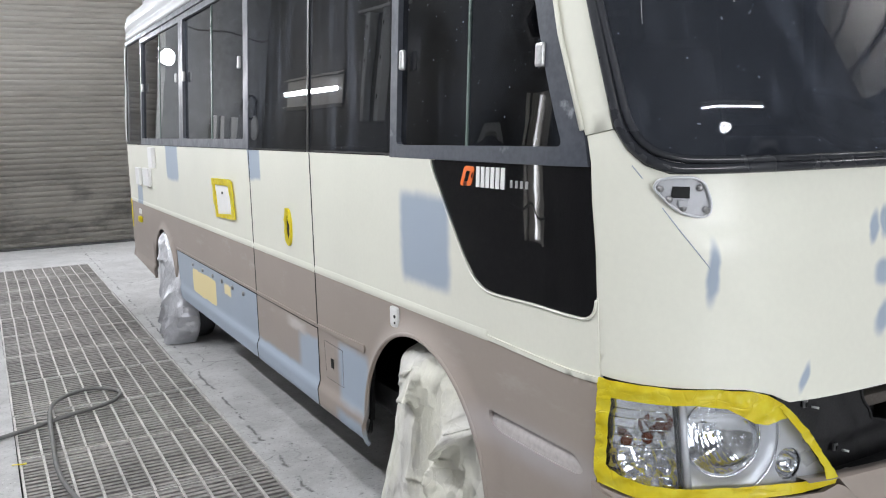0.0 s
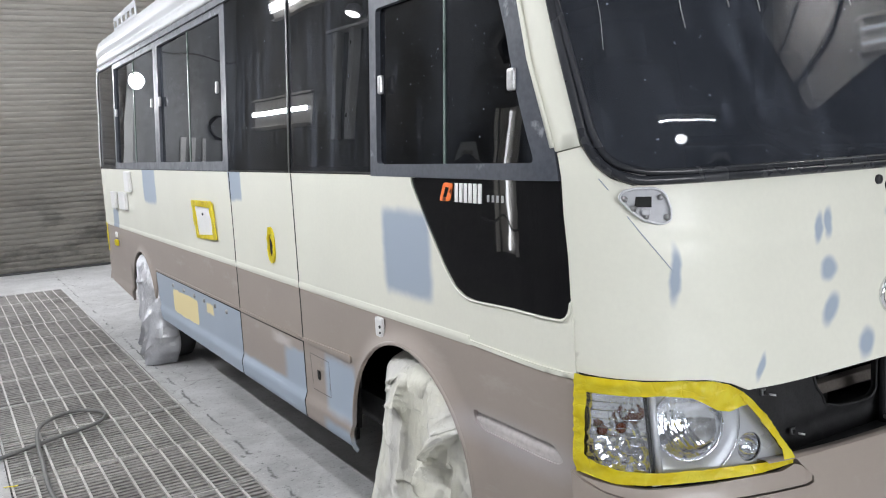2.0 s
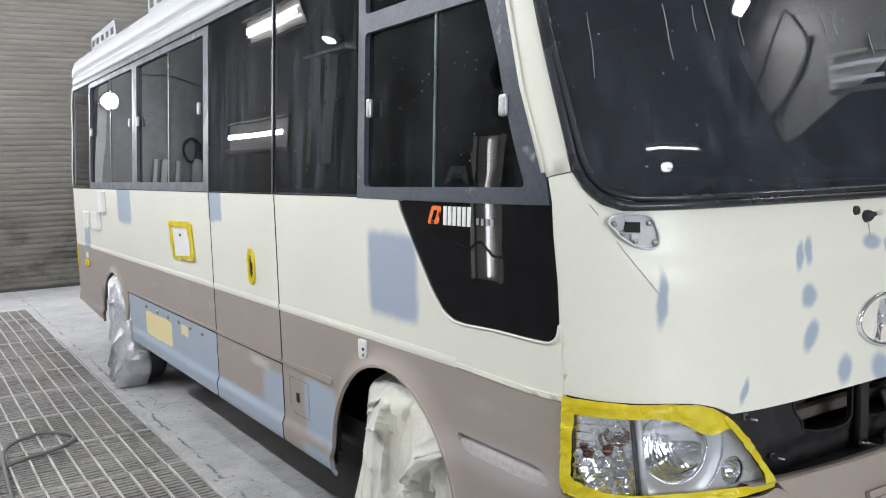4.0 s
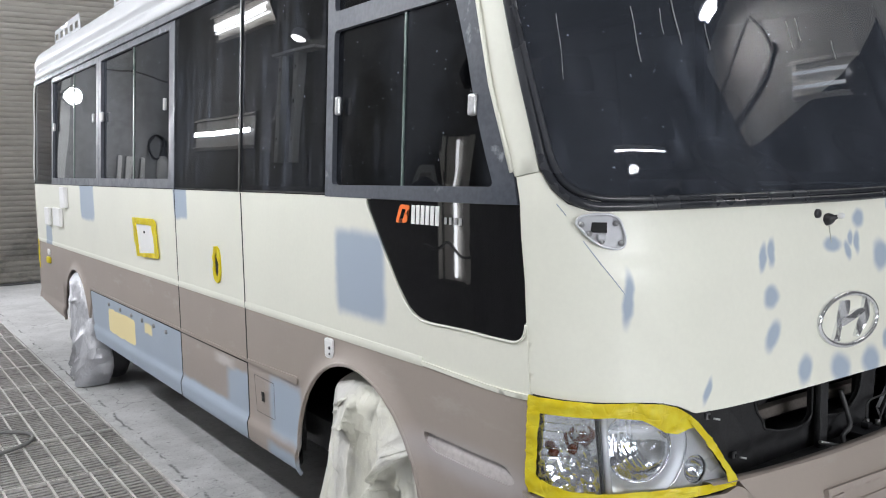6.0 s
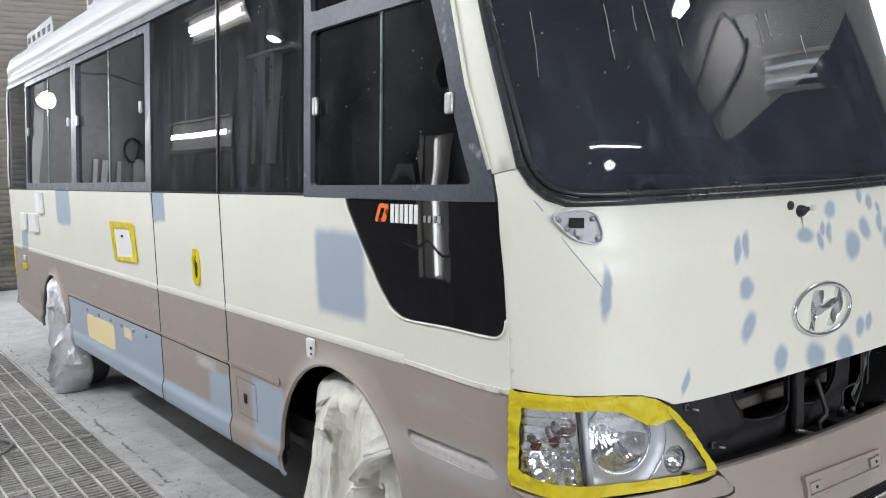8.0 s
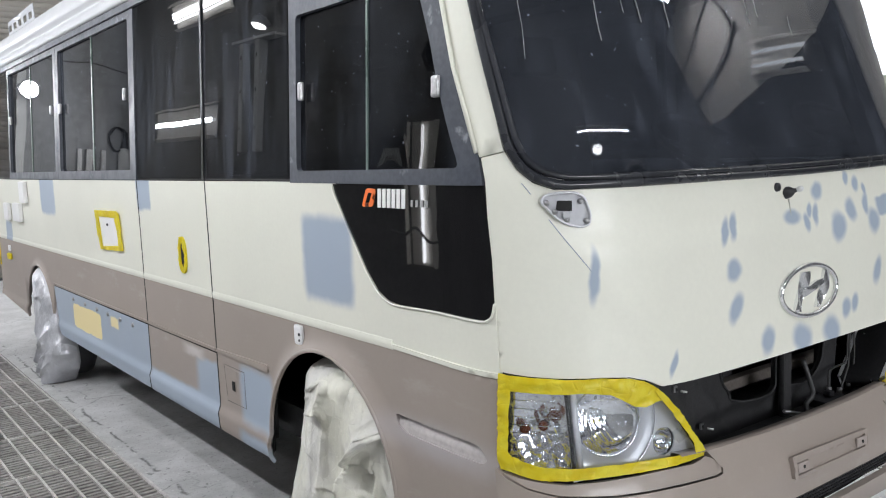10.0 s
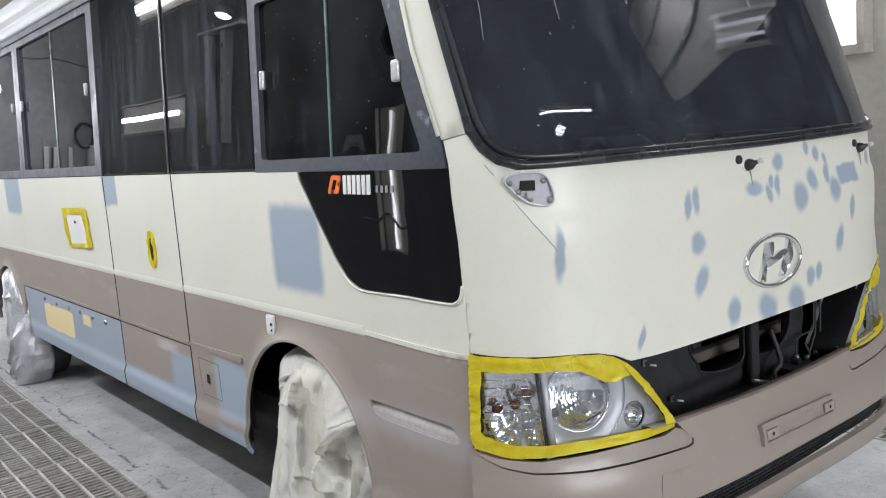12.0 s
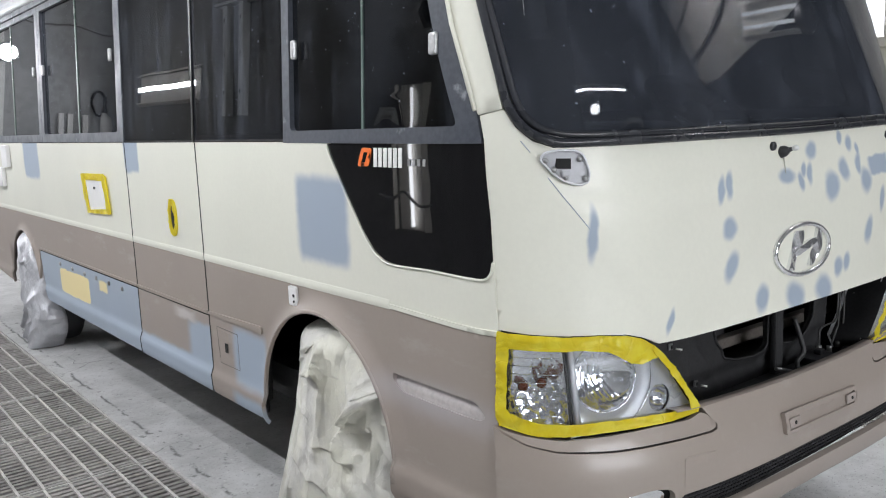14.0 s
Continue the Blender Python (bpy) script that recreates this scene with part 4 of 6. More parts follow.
scr_in = rounded(SCR_IN + [(-s, z) for s, z in reversed(SCR_IN)], 0.07, 7)
screen = part("windscreen", sheet(scr_in, step=0.07, off=-0.004, thick=0.005), M_screen, bus, "dusty windscreen glass reflecting the booth lamps")
seal = part("windscreen_seal", sheet(scr_out, [scr_in], step=0.02, off=0.002, thick=0.02), M_seal, screen, "black rubber seal")


def between(k, off):
    """A closed line round the windscreen, between the seal's outer and inner edge."""
    loop = [(a[0] + (b[0] - a[0]) * k, a[1] + (b[1] - a[1]) * k) for a, b in zip(scr_out, scr_in)]
    return [skin(s, z) + skin_normal(s, z) * off for s, z in dense(loop, 0.02)]


part("outer_bead", tube(between(0.26, 0.003), 0.0115, 10, closed=True), M_seal, seal)
part("inner_bead", tube(between(0.80, 0.002), 0.009, 10, closed=True), M_seal, seal)
for s, z0, z1, w in ((-0.694, 1.876, 1.734, 0.0014), (-0.538, 1.95, 1.787, 0.0018), (-0.432, 1.849, 1.779, 0.0014), (-0.594, 1.878, 1.81, 0.0011), (-0.926, 1.848, 1.688, 0.0008), (-0.044, 1.886, 1.808, 0.0011), (0.17, 1.845, 1.787, 0.0009), (0.01, 1.901, 1.832, 0.0009)):
    part("dried_run", tube([skin(s + 0.0016 * math.sin(k * 1.1 + s * 9) - 0.008 * k / 6, z0 + (z1 - z0) * k / 6) for k in range(7)], w, 5), M_faded, screen, "dried paint run")
part("front_header", sheet([(-1.33, 2.262), (1.33, 2.262), (1.33, 2.40), (-1.33, 2.40)], step=0.1), M_white, bus)

# ---- windows of the right side ----
Z_TOP = 2.235


def window(frame_poly, panes, label, latches=(), flush=False, cover_pane=None, slide=None, edge=None):
    """A frame with panes; sliding ones share an opening, and the edge of the outer glass shows as a strip."""
    holes = [rounded(p, 0.02, 3) for p in ([slide] + panes[2:] if slide else panes)]
    w = part("window", sheet(frame_poly, holes, step=0.06, thick=0.03, off=-0.006 if flush else 0.001), M_frame if not flush else M_rubber, bus, label)
    for k, h in enumerate([cover_pane] if cover_pane else panes):
        part("pane", sheet([(s, z) for s, z in h], step=0.12, off=-0.002 if flush else (-0.010 if k % 2 else -0.016), thick=0.005), M_window, w)
    if edge:
        part("glass_edge", sheet(edge, step=0.1, off=-0.006, thick=0.012), M_edge, w, "pale ground edge of the sliding glass")
    for s, z, hs, hz in latches:
        m = facing(s, z, -0.005)
        part("latch", box((-hs, -hz, 0), (hs, hz, 0.016), 0.0075, m), M_latch, w, "satin metal window latch")
    return w


def rect(y0, y1, z0, z1):
    return side([(y0, z0), (y1, z0), (y1, z1), (y0, z1)])


window(rect(5.735, REAR - 0.06, 1.402, Z_TOP), [rect(5.80, 6.36, 1.43, 2.20)], "dark tinted rear quarter window", flush=True, cover_pane=rect(5.745, REAR - 0.07, 1.408, Z_TOP - 0.005))
window(rect(4.255, 5.731, 1.402, Z_TOP), [rect(5.00, 5.69, 1.449, 2.168), rect(4.315, 4.985, 1.449, 2.168)], "dark tinted sliding side window in a slate frame", [(sy(5.62), 1.83, 0.014, 0.03), (sy(4.38), 1.83, 0.014, 0.028)], slide=rect(4.315, 5.69, 1.449, 2.168), edge=rect(4.984, 5.001, 1.440, 2.177))
window(rect(2.757, 4.251, 1.402, Z_TOP), [rect(3.50, 4.195, 1.449, 2.168), rect(2.84, 3.485, 1.449, 2.168)], "dark tinted sliding side window in a slate frame", [(sy(4.15), 1.825, 0.014, 0.030), (sy(2.90), 1.815, 0.013, 0.030)], slide=rect(2.84, 4.195, 1.449, 2.168), edge=rect(3.484, 3.501, 1.440, 2.177))
part("door_window", sheet(rect(D0 + 0.012, D1 - 0.008, 1.408, Z_TOP), step=0.12, off=0.0, thick=0.006), M_window, door, "flush dark door glass")
part("door_frame", sheet(rect(D0, D1, 1.402, Z_TOP + 0.01), [rect(D0 + 0.03, D1 - 0.03, 1.43, Z_TOP - 0.03)], step=0.1, off=-0.008, thick=0.02), M_rubber, door)
part("edge_strip", tube([skin(sy(D0 + 0.003), z) + Vector((-0.003, 0, 0)) for z in (1.40, 1.7, 2.0, 2.23)], 0.004, 6), M_steel, door)
window(rect(1.176, D0 - 0.006, 1.402, Z_TOP), [rect(1.20, D0 - 0.025, 1.425, 2.21)], "flush dark tinted fixed side window", flush=True, cover_pane=rect(1.184, D0 - 0.014, 1.408, Z_TOP - 0.005))
CAB_OUT = [(sy(1.172), 1.395), (-1.096, 1.392), (-1.103, 1.465), (-1.228, 1.893), (-1.338, 2.235), (sy(1.172), 2.235)]
CAB_A = [(-2.022, 1.433), (-1.61, 1.433), (-1.61, 1.925), (-2.022, 1.925)]
CAB_B = [(-1.605, 1.433), (-1.172, 1.435), (-1.362, 1.925), (-1.605, 1.925)]
CAB_C = [(-2.022, 1.985), (-1.388, 1.985), (-1.462, 2.19), (-2.022, 2.19)]
window(CAB_OUT, [CAB_A, CAB_B, CAB_C], "dark cab side window in a slate frame", [(-1.985, 1.684, 0.012, 0.030), (-1.258, 1.640, 0.015, 0.028)], slide=[CAB_A[0], CAB_B[1], CAB_B[2], CAB_A[3]], edge=[(-1.612, 1.425), (-1.603, 1.425), (-1.603, 1.933), (-1.612, 1.933)])
part("drip_channel", tube([skin(s, z) + skin_normal(s, z) * 0.006 for s, z in ((-1.104, 1.47), (-1.165, 1.68), (-1.226, 1.893), (-1.336, 2.24))], 0.006, 6), M_front, bus)

# ---- roof ----
ROOF = [(-0.955, 2.236), (-0.985, 2.240), (-0.992, 2.262), (-0.985, 2.300), (-0.966, 2.306), (-0.966, 2.322), (-0.984, 2.335), (-0.990, 2.375), (-0.978, 2.420), (-0.93, 2.462), (-0.80, 2.510), (-0.45, 2.565), (0, 2.580)]


def roof_mesh():
    prof = ROOF + [(-x, z) for x, z in reversed(ROOF[:-1])]
    stations = [(0.10, 0.86, -0.06), (0.16, 0.94, -0.02), (0.30, 0.98, -0.005), (0.45, 1.0, 0)] + [(0.45 + 5.75 * i / 8, 1.0, 0) for i in range(1, 9)] + [(6.34, 0.99, -0.012), (6.44, 0.97, -0.03), (6.50, 0.93, -0.07)]
    bm = bmesh.new()
    rings = []
    for y, k, dz in stations:
        rings.append([bm.verts.new((x * k, y, z if z < 2.31 else 2.31 + (z - 2.31) * (1 + dz * 6) + dz)) for x, z in prof])
    for a, b in zip(rings, rings[1:]):
        for i in range(len(prof) - 1):
            bm.faces.new((a[i], a[i + 1], b[i + 1], b[i])).smooth = True
    bm.faces.new(rings[0])
    bm.faces.new(list(reversed(rings[-1])))
    bmesh.ops.recalc_face_normals(bm, faces=bm.faces[:])
    return bm


roof = part("roof", roof_mesh(), M_white, bus, "white painted roof with a gutter")
part("gutter_strip", sheet(rect(0.45, REAR - 0.1, 2.205, 2.238), step=0.3, off=0.012, thick=0.02), M_frame, roof)
for y0, y1 in ((4.90, 5.76), (3.15, 4.02)):
    bm = sheet([(y0, 2.46), (y1, 2.445), (y1 - 0.02, 2.56), (y0 + 0.03, 2.575)], [[(y0 + 0.07 + i * 0.165, 2.485), (y0 + 0.17 + i * 0.165, 2.485), (y0 + 0.17 + i * 0.165, 2.53), (y0 + 0.07 + i * 0.165, 2.53)] for i in range(5)],
               step=0.2, thick=0.005, place=lambda a, b: Vector((-0.925, a, b)), normal=lambda a, b: Vector((-1, 0, 0)))
    part("roof_bracket", bm, M_greyplastic, roof, "grey perforated roof rack plate")


# ---- far side and tail ----
def far(pts):
    return [(-s, z) for s, z in side(pts)]


def tail_skin(s, z):
    w, u = lerp(WZ, z), min(1.0, abs(s))
    a = u * math.pi / 2
    return Vector((math.copysign(w * math.sin(a) ** 0.28, s) if s else 0.0, REAR - 0.06 + 0.11 * math.cos(a) ** 0.5, z))


def tail_normal(s, z):
    return Vector((math.sin(s * math.pi / 2), math.cos(s * math.pi / 2), 0)).normalized()



part("left_lower_panel", sheet(far([(0.3, 0.40), (0.3, 0.936), (REAR - 0.06, 0.936), (REAR - 0.06, 0.42)]), step=0.2), M_taupe, bus)
part("left_side_panel", sheet([(1.086, 0.94), (-sy(REAR - 0.06), 0.94), (-sy(REAR - 0.06), 1.398), (1.086, 1.398)], step=0.15), M_cream, bus)
FAR_CAB = [(sy(1.12), 1.435), (-1.172, 1.435), (-1.362, 1.925), (-1.45, 2.19), (sy(1.12), 2.19)]
far_glazing = [([(-s, z) for s, z in CAB_OUT], [(-s, z) for s, z in FAR_CAB])]
far_glazing += [(far([(a, 1.402), (a, Z_TOP), (b, Z_TOP), (b, 1.402)]), far([(a + 0.05, 1.45), (a + 0.05, 2.17), (b - 0.05, 2.17), (b - 0.05, 1.45)])) for a, b in ((1.176, 2.80), (2.804, 4.60), (4.604, REAR - 0.06))]
for outer, opening in far_glazing:
    lw = part("window", sheet(outer, [opening], step=0.2), M_frame, bus, "dark tinted side window of the far side")
    part("pane", sheet(opening, step=0.2, off=-0.012, thick=0.005), M_far_window, lw)
for z0, z1, mat, lab in ((0.45, 0.94, M_taupe, "taupe tail panel"), (0.942, 1.40, M_cream, "cream tail panel"), (1.402, 2.24, M_black, "dark rear window")):
    tail = [(-1, z0), (1, z0), (1, z1), (-1, z1)]
    part("tail_panel", sheet(tail, step=0.08, thick=0.012, place=tail_skin, normal=tail_normal), mat, bus, lab)
part("tail_tape", sheet(rect(6.405, 6.44, 0.70, 0.94), step=0.03, off=0.006, thick=0.004, relief=lambda s, z: 0.004 * noise.noise((s * 40, z * 40, 0))), M_tape, bus, "yellow masking tape on the tail lamp edge")

part("tail_seal", tube(smooth_line([skin(sy(6.42), 1.42) + Vector((-0.006, 0, 0)), skin(sy(6.43), 1.6) + Vector((-0.008, 0, 0)), skin(sy(6.425), 1.85) + Vector((-0.005, 0, 0)), skin(sy(6.43), 2.05) + Vector((-0.008, 0, 0)), skin(sy(6.40), 2.20) + Vector((-0.006, 0, 0)), skin(sy(6.15), 2.222) + Vector((-0.008, 0, 0))], 6), 0.006, 6), M_white_plastic, bus, "loose pale seal round the rear window")

# ---- details of the right side ----
hatch_poly = side([(3.03, 1.04), (3.07, 1.243), (3.495, 1.236), (3.43, 1.026)])
hatch_in = side([(3.09, 1.064), (3.122, 1.206), (3.425, 1.205), (3.385, 1.045)])


def crumple(a, f):
    return lambda s, z: a * noise.noise((s * f, z * f, 3.1)) + 0.5 * a * noise.noise((s * f * 2.7, z * f * 2.7, 9.0))


hatch = part("socket_hatch", sheet(hatch_in, step=0.05, off=0.006, thick=0.008), M_white_plastic, bus, "white hatch framed with yellow masking tape")
part("tape_frame", sheet(rounded(hatch_poly, 0.02), [hatch_in], step=0.016, off=0.012, thick=0.006, relief=crumple(0.006, 22)), M_tape, hatch, "crumpled yellow masking tape")
part("keyhole", revolve([(0.007, 0), (0.007, 0.006), (0.001, 0.006)], facing(sy(3.27), 1.165, 0.006), 12), M_rubber, hatch)
hr = [(2.205 + 0.044 * math.cos(a * math.tau / 28), 1.081 + 0.080 * math.copysign(abs(math.sin(a * math.tau / 28)) ** 0.7, math.sin(a * math.tau / 28))) for a in range(28)]
hi = [(2.205 + 0.022 * math.cos(a * math.tau / 28), 1.081 + 0.052 * math.copysign(abs(math.sin(a * math.tau / 28)) ** 0.7, math.sin(a * math.tau / 28))) for a in range(28)]
part("handle_tape", sheet(side(hr), [side(hi)], step=0.01, off=0.007, thick=0.008, relief=crumple(0.005, 40)), M_tape, door, "yellow masking tape round the handle recess")
part("handle_recess", sheet(side(hi), step=0.02, off=0.002, thick=0.004), M_gap, door, "flat dark patch for the shade of the empty handle recess")
for y0, y1, z0, z1 in ((5.17, 5.33, 1.235, 1.385), (5.80, 5.95, 1.088, 1.222), (5.38, 5.62, 1.092, 1.228)):
    part("socket_box", box((-SW - 0.03, y0, z0), (-SW - 0.001, y1, z1), 0.008), M_white_plastic, bus, "small white plastic socket box")
part("marker_tape", box((-SW - 0.025, 5.93, 0.775), (-SW - 0.001, 6.02, 0.825), 0.01), M_tape, bus, "marker lamp under yellow tape")
part("marker_base", box((-SW - 0.012, 5.95, 0.84), (-SW - 0.001, 6.02, 0.885), 0.006), M_white_plastic, bus)
mk = part("side_marker_base", box((-SW - 0.014, 1.135, 0.855), (-SW - 0.001, 1.19, 0.922), 0.010), M_white_plastic, bus, "white base of the removed side marker lamp")
part("bolt", revolve([(0.0055, 0), (0.0055, 0.003), (0.001, 0.004)], facing(sy(1.148), 0.892, 0.014), 10), M_rubber, mk)
part("bolt", revolve([(0.004, 0), (0.004, 0.003), (0.001, 0.004)], facing(sy(1.148), 0.872, 0.014), 10), M_rubber, mk)
groove = [(1.652, 0.522), (1.652, 0.665), (1.843, 0.667), (1.828, 0.520)]
# Darker taupe line draws the faint shade in the flap's groove.
part("flap_groove", tube([skin(sy(y), z) - Vector((-0.0005, 0, 0)) for y, z in dense(groove, 0.03)], 0.0015, 5, closed=True), plain("taupe_groove_shade", (0.12, 0.105, 0.095), 0.8, vary=0.4), bus)
fuel = part("fuel_flap", sheet(rounded(side([(1.66, 0.53), (1.66, 0.657), (1.835, 0.659), (1.82, 0.528)]), 0.012), step=0.05, off=0.0012, thick=0.006), M_fender, bus, "taupe filler flap with an empty keyhole")
part("keyhole", box((-SW - 0.0055, 1.742, 0.575), (-SW - 0.0035, 1.765, 0.612), 0.0), M_gap, fuel)
for yy in (4.15, 3.885, 3.64, 3.425, 3.206, 2.992):
    part("flap_bolt", revolve([(0.012, 0), (0.012, 0.006), (0.007, 0.01), (0.001, 0.01)], facing(sy(yy), 0.665, 0.0), 10), M_steel, bus)
part("marker_recess", sheet(dent_poly, step=0.008, off=-0.0035, thick=0.004, relief=recess), paint("sanded_taupe_paint", (0.43, 0.40, 0.39), [], 0.42, 0.25), bus, "sanded recess of the side moulding")

# lettering as plain bars, and an emblem as a plain tile
sk = part("emblem_tile", sheet(rounded([(-1.632, 1.328), (-1.573, 1.329), (-1.553, 1.380), (-1.604, 1.382)], 0.012), step=0.03, off=0.0005, thick=0.002), M_orange, bus, "orange emblem tile")
part("emblem_mark", sheet([(-1.607, 1.340), (-1.590, 1.341), (-1.575, 1.368), (-1.592, 1.369)], step=0.03, off=0.0015, thick=0.002), M_black, sk)
for i in range(6):
    a = -1.548 + i * 0.0236
    part("letter_bar", sheet([(a, 1.328), (a + 0.0165, 1.328), (a + 0.0215, 1.381), (a + 0.005, 1.381)], step=0.05, off=0.0005, thick=0.002), M_sticker, bus)
for i in range(4):
    a = -1.386 + i * 0.022
    part("letter_bar", sheet([(a, 1.334), (a + 0.010, 1.334), (a + 0.012, 1.352), (a + 0.002, 1.352)], step=0.05, off=0.0005, thick=0.002), M_faded, bus)

# ---- front details ----
TAPE_OUT = [(-1.0756, 0.936), (-0.9922, 0.930), (-0.9121, 0.9235), (-0.8271, 0.9205), (-0.75, 0.910), (-0.7141, 0.899), (-0.6759, 0.876), (-0.616, 0.8121), (-0.5809, 0.7585), (-0.535, 0.693), (-0.546, 0.678), (-0.6316, 0.6742), (-0.7375, 0.6774), (-0.846, 0.6785), (-0.9295, 0.677), (-0.9952, 0.6791), (-1.0349, 0.6853), (-1.082, 0.697), (-1.091, 0.712)]
TAPE_IN = [(-1.0473, 0.8946), (-0.9682, 0.8908), (-0.8733, 0.8875), (-0.8081, 0.8778), (-0.7783, 0.8613), (-0.7475, 0.8413), (-0.7178, 0.8353), (-0.6875, 0.8433), (-0.666, 0.8426), (-0.6356, 0.8055), (-0.5741, 0.7202), (-0.5702, 0.6941), (-0.6255, 0.6969), (-0.6987, 0.7012), (-0.7815, 0.7057), (-0.8566, 0.7075), (-0.9259, 0.7074), (-0.9921, 0.713), (-1.053, 0.7303), (-1.0624, 0.7434), (-1.0555, 0.833)]
TAPE_STRIPS = [(TAPE_OUT[:7] + [TAPE_IN[8]] + TAPE_IN[7::-1] + [(-1.079, 0.895)], 0.0060), (TAPE_OUT[6:11] + TAPE_IN[11:7:-1] + [(-0.688, 0.872)], 0.0085),
               (TAPE_OUT[9:18] + TAPE_IN[18:10:-1], 0.0045), ([TAPE_OUT[17], TAPE_OUT[18], (-1.0845, 0.83), TAPE_OUT[0], (-1.047, 0.930)] + [TAPE_IN[0], TAPE_IN[20], TAPE_IN[19], TAPE_IN[18], (-1.045, 0.70)], 0.0075)]
BUMP_TOP = [(-1.097, 0.694), (-1.072, 0.676), (-1.02, 0.655), (-0.95, 0.640), (-0.815, 0.631), (-0.65, 0.626), (-0.52, 0.622), (-0.500, 0.626), (-0.495, 0.638), (-0.516, 0.663), (-0.535, 0.688)]


def tape_relief(s, z):
    """Wrinkles of hand-laid tape: long soft ripples, and a few sharp creases."""
    w = abs(noise.noise((s * 9 + z * 9, z * 34 - s * 5, 4.0)))
    x = abs(noise.noise((s * 20 - z * 18, z * 24 + s * 9, 8.0)))
    return 0.0055 * max(0.0, 1 - w * 4) + 0.003 * max(0.0, 1 - x * 5) - 0.002




def headlight(sg):
    lens_poly = flip([(s * 0.99 - 0.005, 0.80 + (z - 0.80) * 0.97) for s, z in TAPE_OUT], sg)
    hl = part("headlight", sheet(lens_poly, step=0.03, off=-0.125, thick=0.012), M_housing, bus, "headlight in a frame of yellow masking tape")
    bm = bmesh.new()
    lp = dense(lens_poly, 0.03)
    ring = [(bm.verts.new(skin(*p) + skin_normal(*p) * -0.004), bm.verts.new(skin(*p) + skin_normal(*p) * -0.13)) for p in lp]
    for (a, b), (c, d) in zip(ring, ring[1:] + ring[:1]):
        bm.faces.new((a, c, d, b)).smooth = True
    part("housing", bm, M_dark, hl)
    part("lens", sheet(lens_poly, step=0.03, off=-0.002, thick=0.003), M_lens, hl, "clear lens")
    for k, (strip, lift) in enumerate(TAPE_STRIPS):
        part("tape_strip", sheet(flip(strip, sg), step=0.008, off=lift, thick=0.0015, relief=lambda q, z, k=k: tape_relief(q + 0.37 * k, z)), M_tape, hl, "crumpled yellow masking tape")
    # indicator chamber: a faceted chrome bowl behind a ribbed lens
    chamber = flip([(-1.080, 0.690), (-0.908, 0.676), (-0.914, 0.922), (-1.072, 0.930)], sg)

    def facets(s, z):
        u, v = (abs(s) - 0.985) / 0.075, (z - 0.80) / 0.10
        cell = 0.006 * (noise.noise((s * 60, z * 75, 1.0)) + 0.7 * noise.noise((s * 130, z * 110, 5.0))) * (1.5 if z < 0.79 else 0.5)
        return -0.030 * max(0.0, 1 - u * u * 0.9 - v * v * 0.6) + cell + 0.008

    part("indicator_bowl", sheet(chamber, step=0.007, off=-0.045, thick=0.004, relief=facets), M_silver, hl, "faceted chrome indicator reflector")
    for k in range(9):
        z = 0.727 + k * 0.0205
        part("lens_rib", tube([skin(sg * q, z) + skin_normal(sg * q, z) * -0.007 for q in (1.055, 1.01, 0.97, 0.93)], 0.0011, 5), M_chrome, hl)
    for s, z in ((1.029, 0.793), (0.978, 0.804)):
        part("amber_bulb", revolve([(0.001, 0.024), (0.009, 0.019), (0.0135, 0.006), (0.012, -0.008), (0.006, -0.02)], facing(sg * s, z, -0.034), 14), M_amber, hl, "amber bulb")
    part("divider", tube([skin(sg * q, z) + skin_normal(sg * q, z) * -0.012 for q, z in ((0.916, 0.90), (0.912, 0.80), (0.908, 0.70))], 0.005, 6), M_rubber, hl)
    part("divider", tube([skin(sg * q, z) + skin_normal(sg * q, z) * -0.012 for q, z in ((0.900, 0.90), (0.897, 0.80), (0.893, 0.70))], 0.009, 6), M_housing, hl)
    # main lamp: a deep oval bowl let into the inner plate
    right = [p for p in TAPE_OUT if p[0] > -0.90]
    plate = flip([(-0.912, 0.668), (-0.912, 0.928)] + right, sg)
    hole_a = [(sg * 0.808 + 0.086 * math.cos(a * math.tau / 40), 0.810 + 0.084 * math.sin(a * math.tau / 40)) for a in range(40)]
    hole_b = [(sg * 0.642 + 0.036 * math.cos(a * math.tau / 24), 0.7305 + 0.036 * math.sin(a * math.tau / 24)) for a in range(24)]

    def plate_relief(s, z):
        d = math.hypot(abs(s) - 0.808, z - 0.810)
        return 0.005 * math.exp(-((d - 0.091) / 0.004) ** 2) + 0.004 * math.exp(-((d - 0.138) / 0.0035) ** 2) - 0.006 * math.exp(-((d - 0.112) / 0.018) ** 2)

    part("inner_plate", sheet(plate, [hole_b, hole_a], step=0.011, off=-0.026, thick=0.004, relief=plate_relief), M_housing, hl, "silver-grey inner plate")

    def dish(s, z):
        r2 = min(1.0, ((abs(s) - 0.808) / 0.088) ** 2 + ((z - 0.810) / 0.086) ** 2)
        flute = 0.0035 * abs(math.sin((abs(s) - 0.55 * z) * 190)) if z < 0.80 else 0.0018 * math.sin(s * 300)
        return -0.062 * (1 - r2) ** 0.7 + flute * (1 - r2) - (0.004 if 0.842 < z < 0.848 else 0)

    grow = [(sg * 0.808 + (abs(s) - 0.808) * 1.01 * sg, 0.810 + (z - 0.810) * 1.01) for s, z in hole_a]
    part("main_bowl", sheet(grow, step=0.005, off=-0.020, thick=0.003, relief=dish), M_bowl, hl, "chrome main beam reflector")
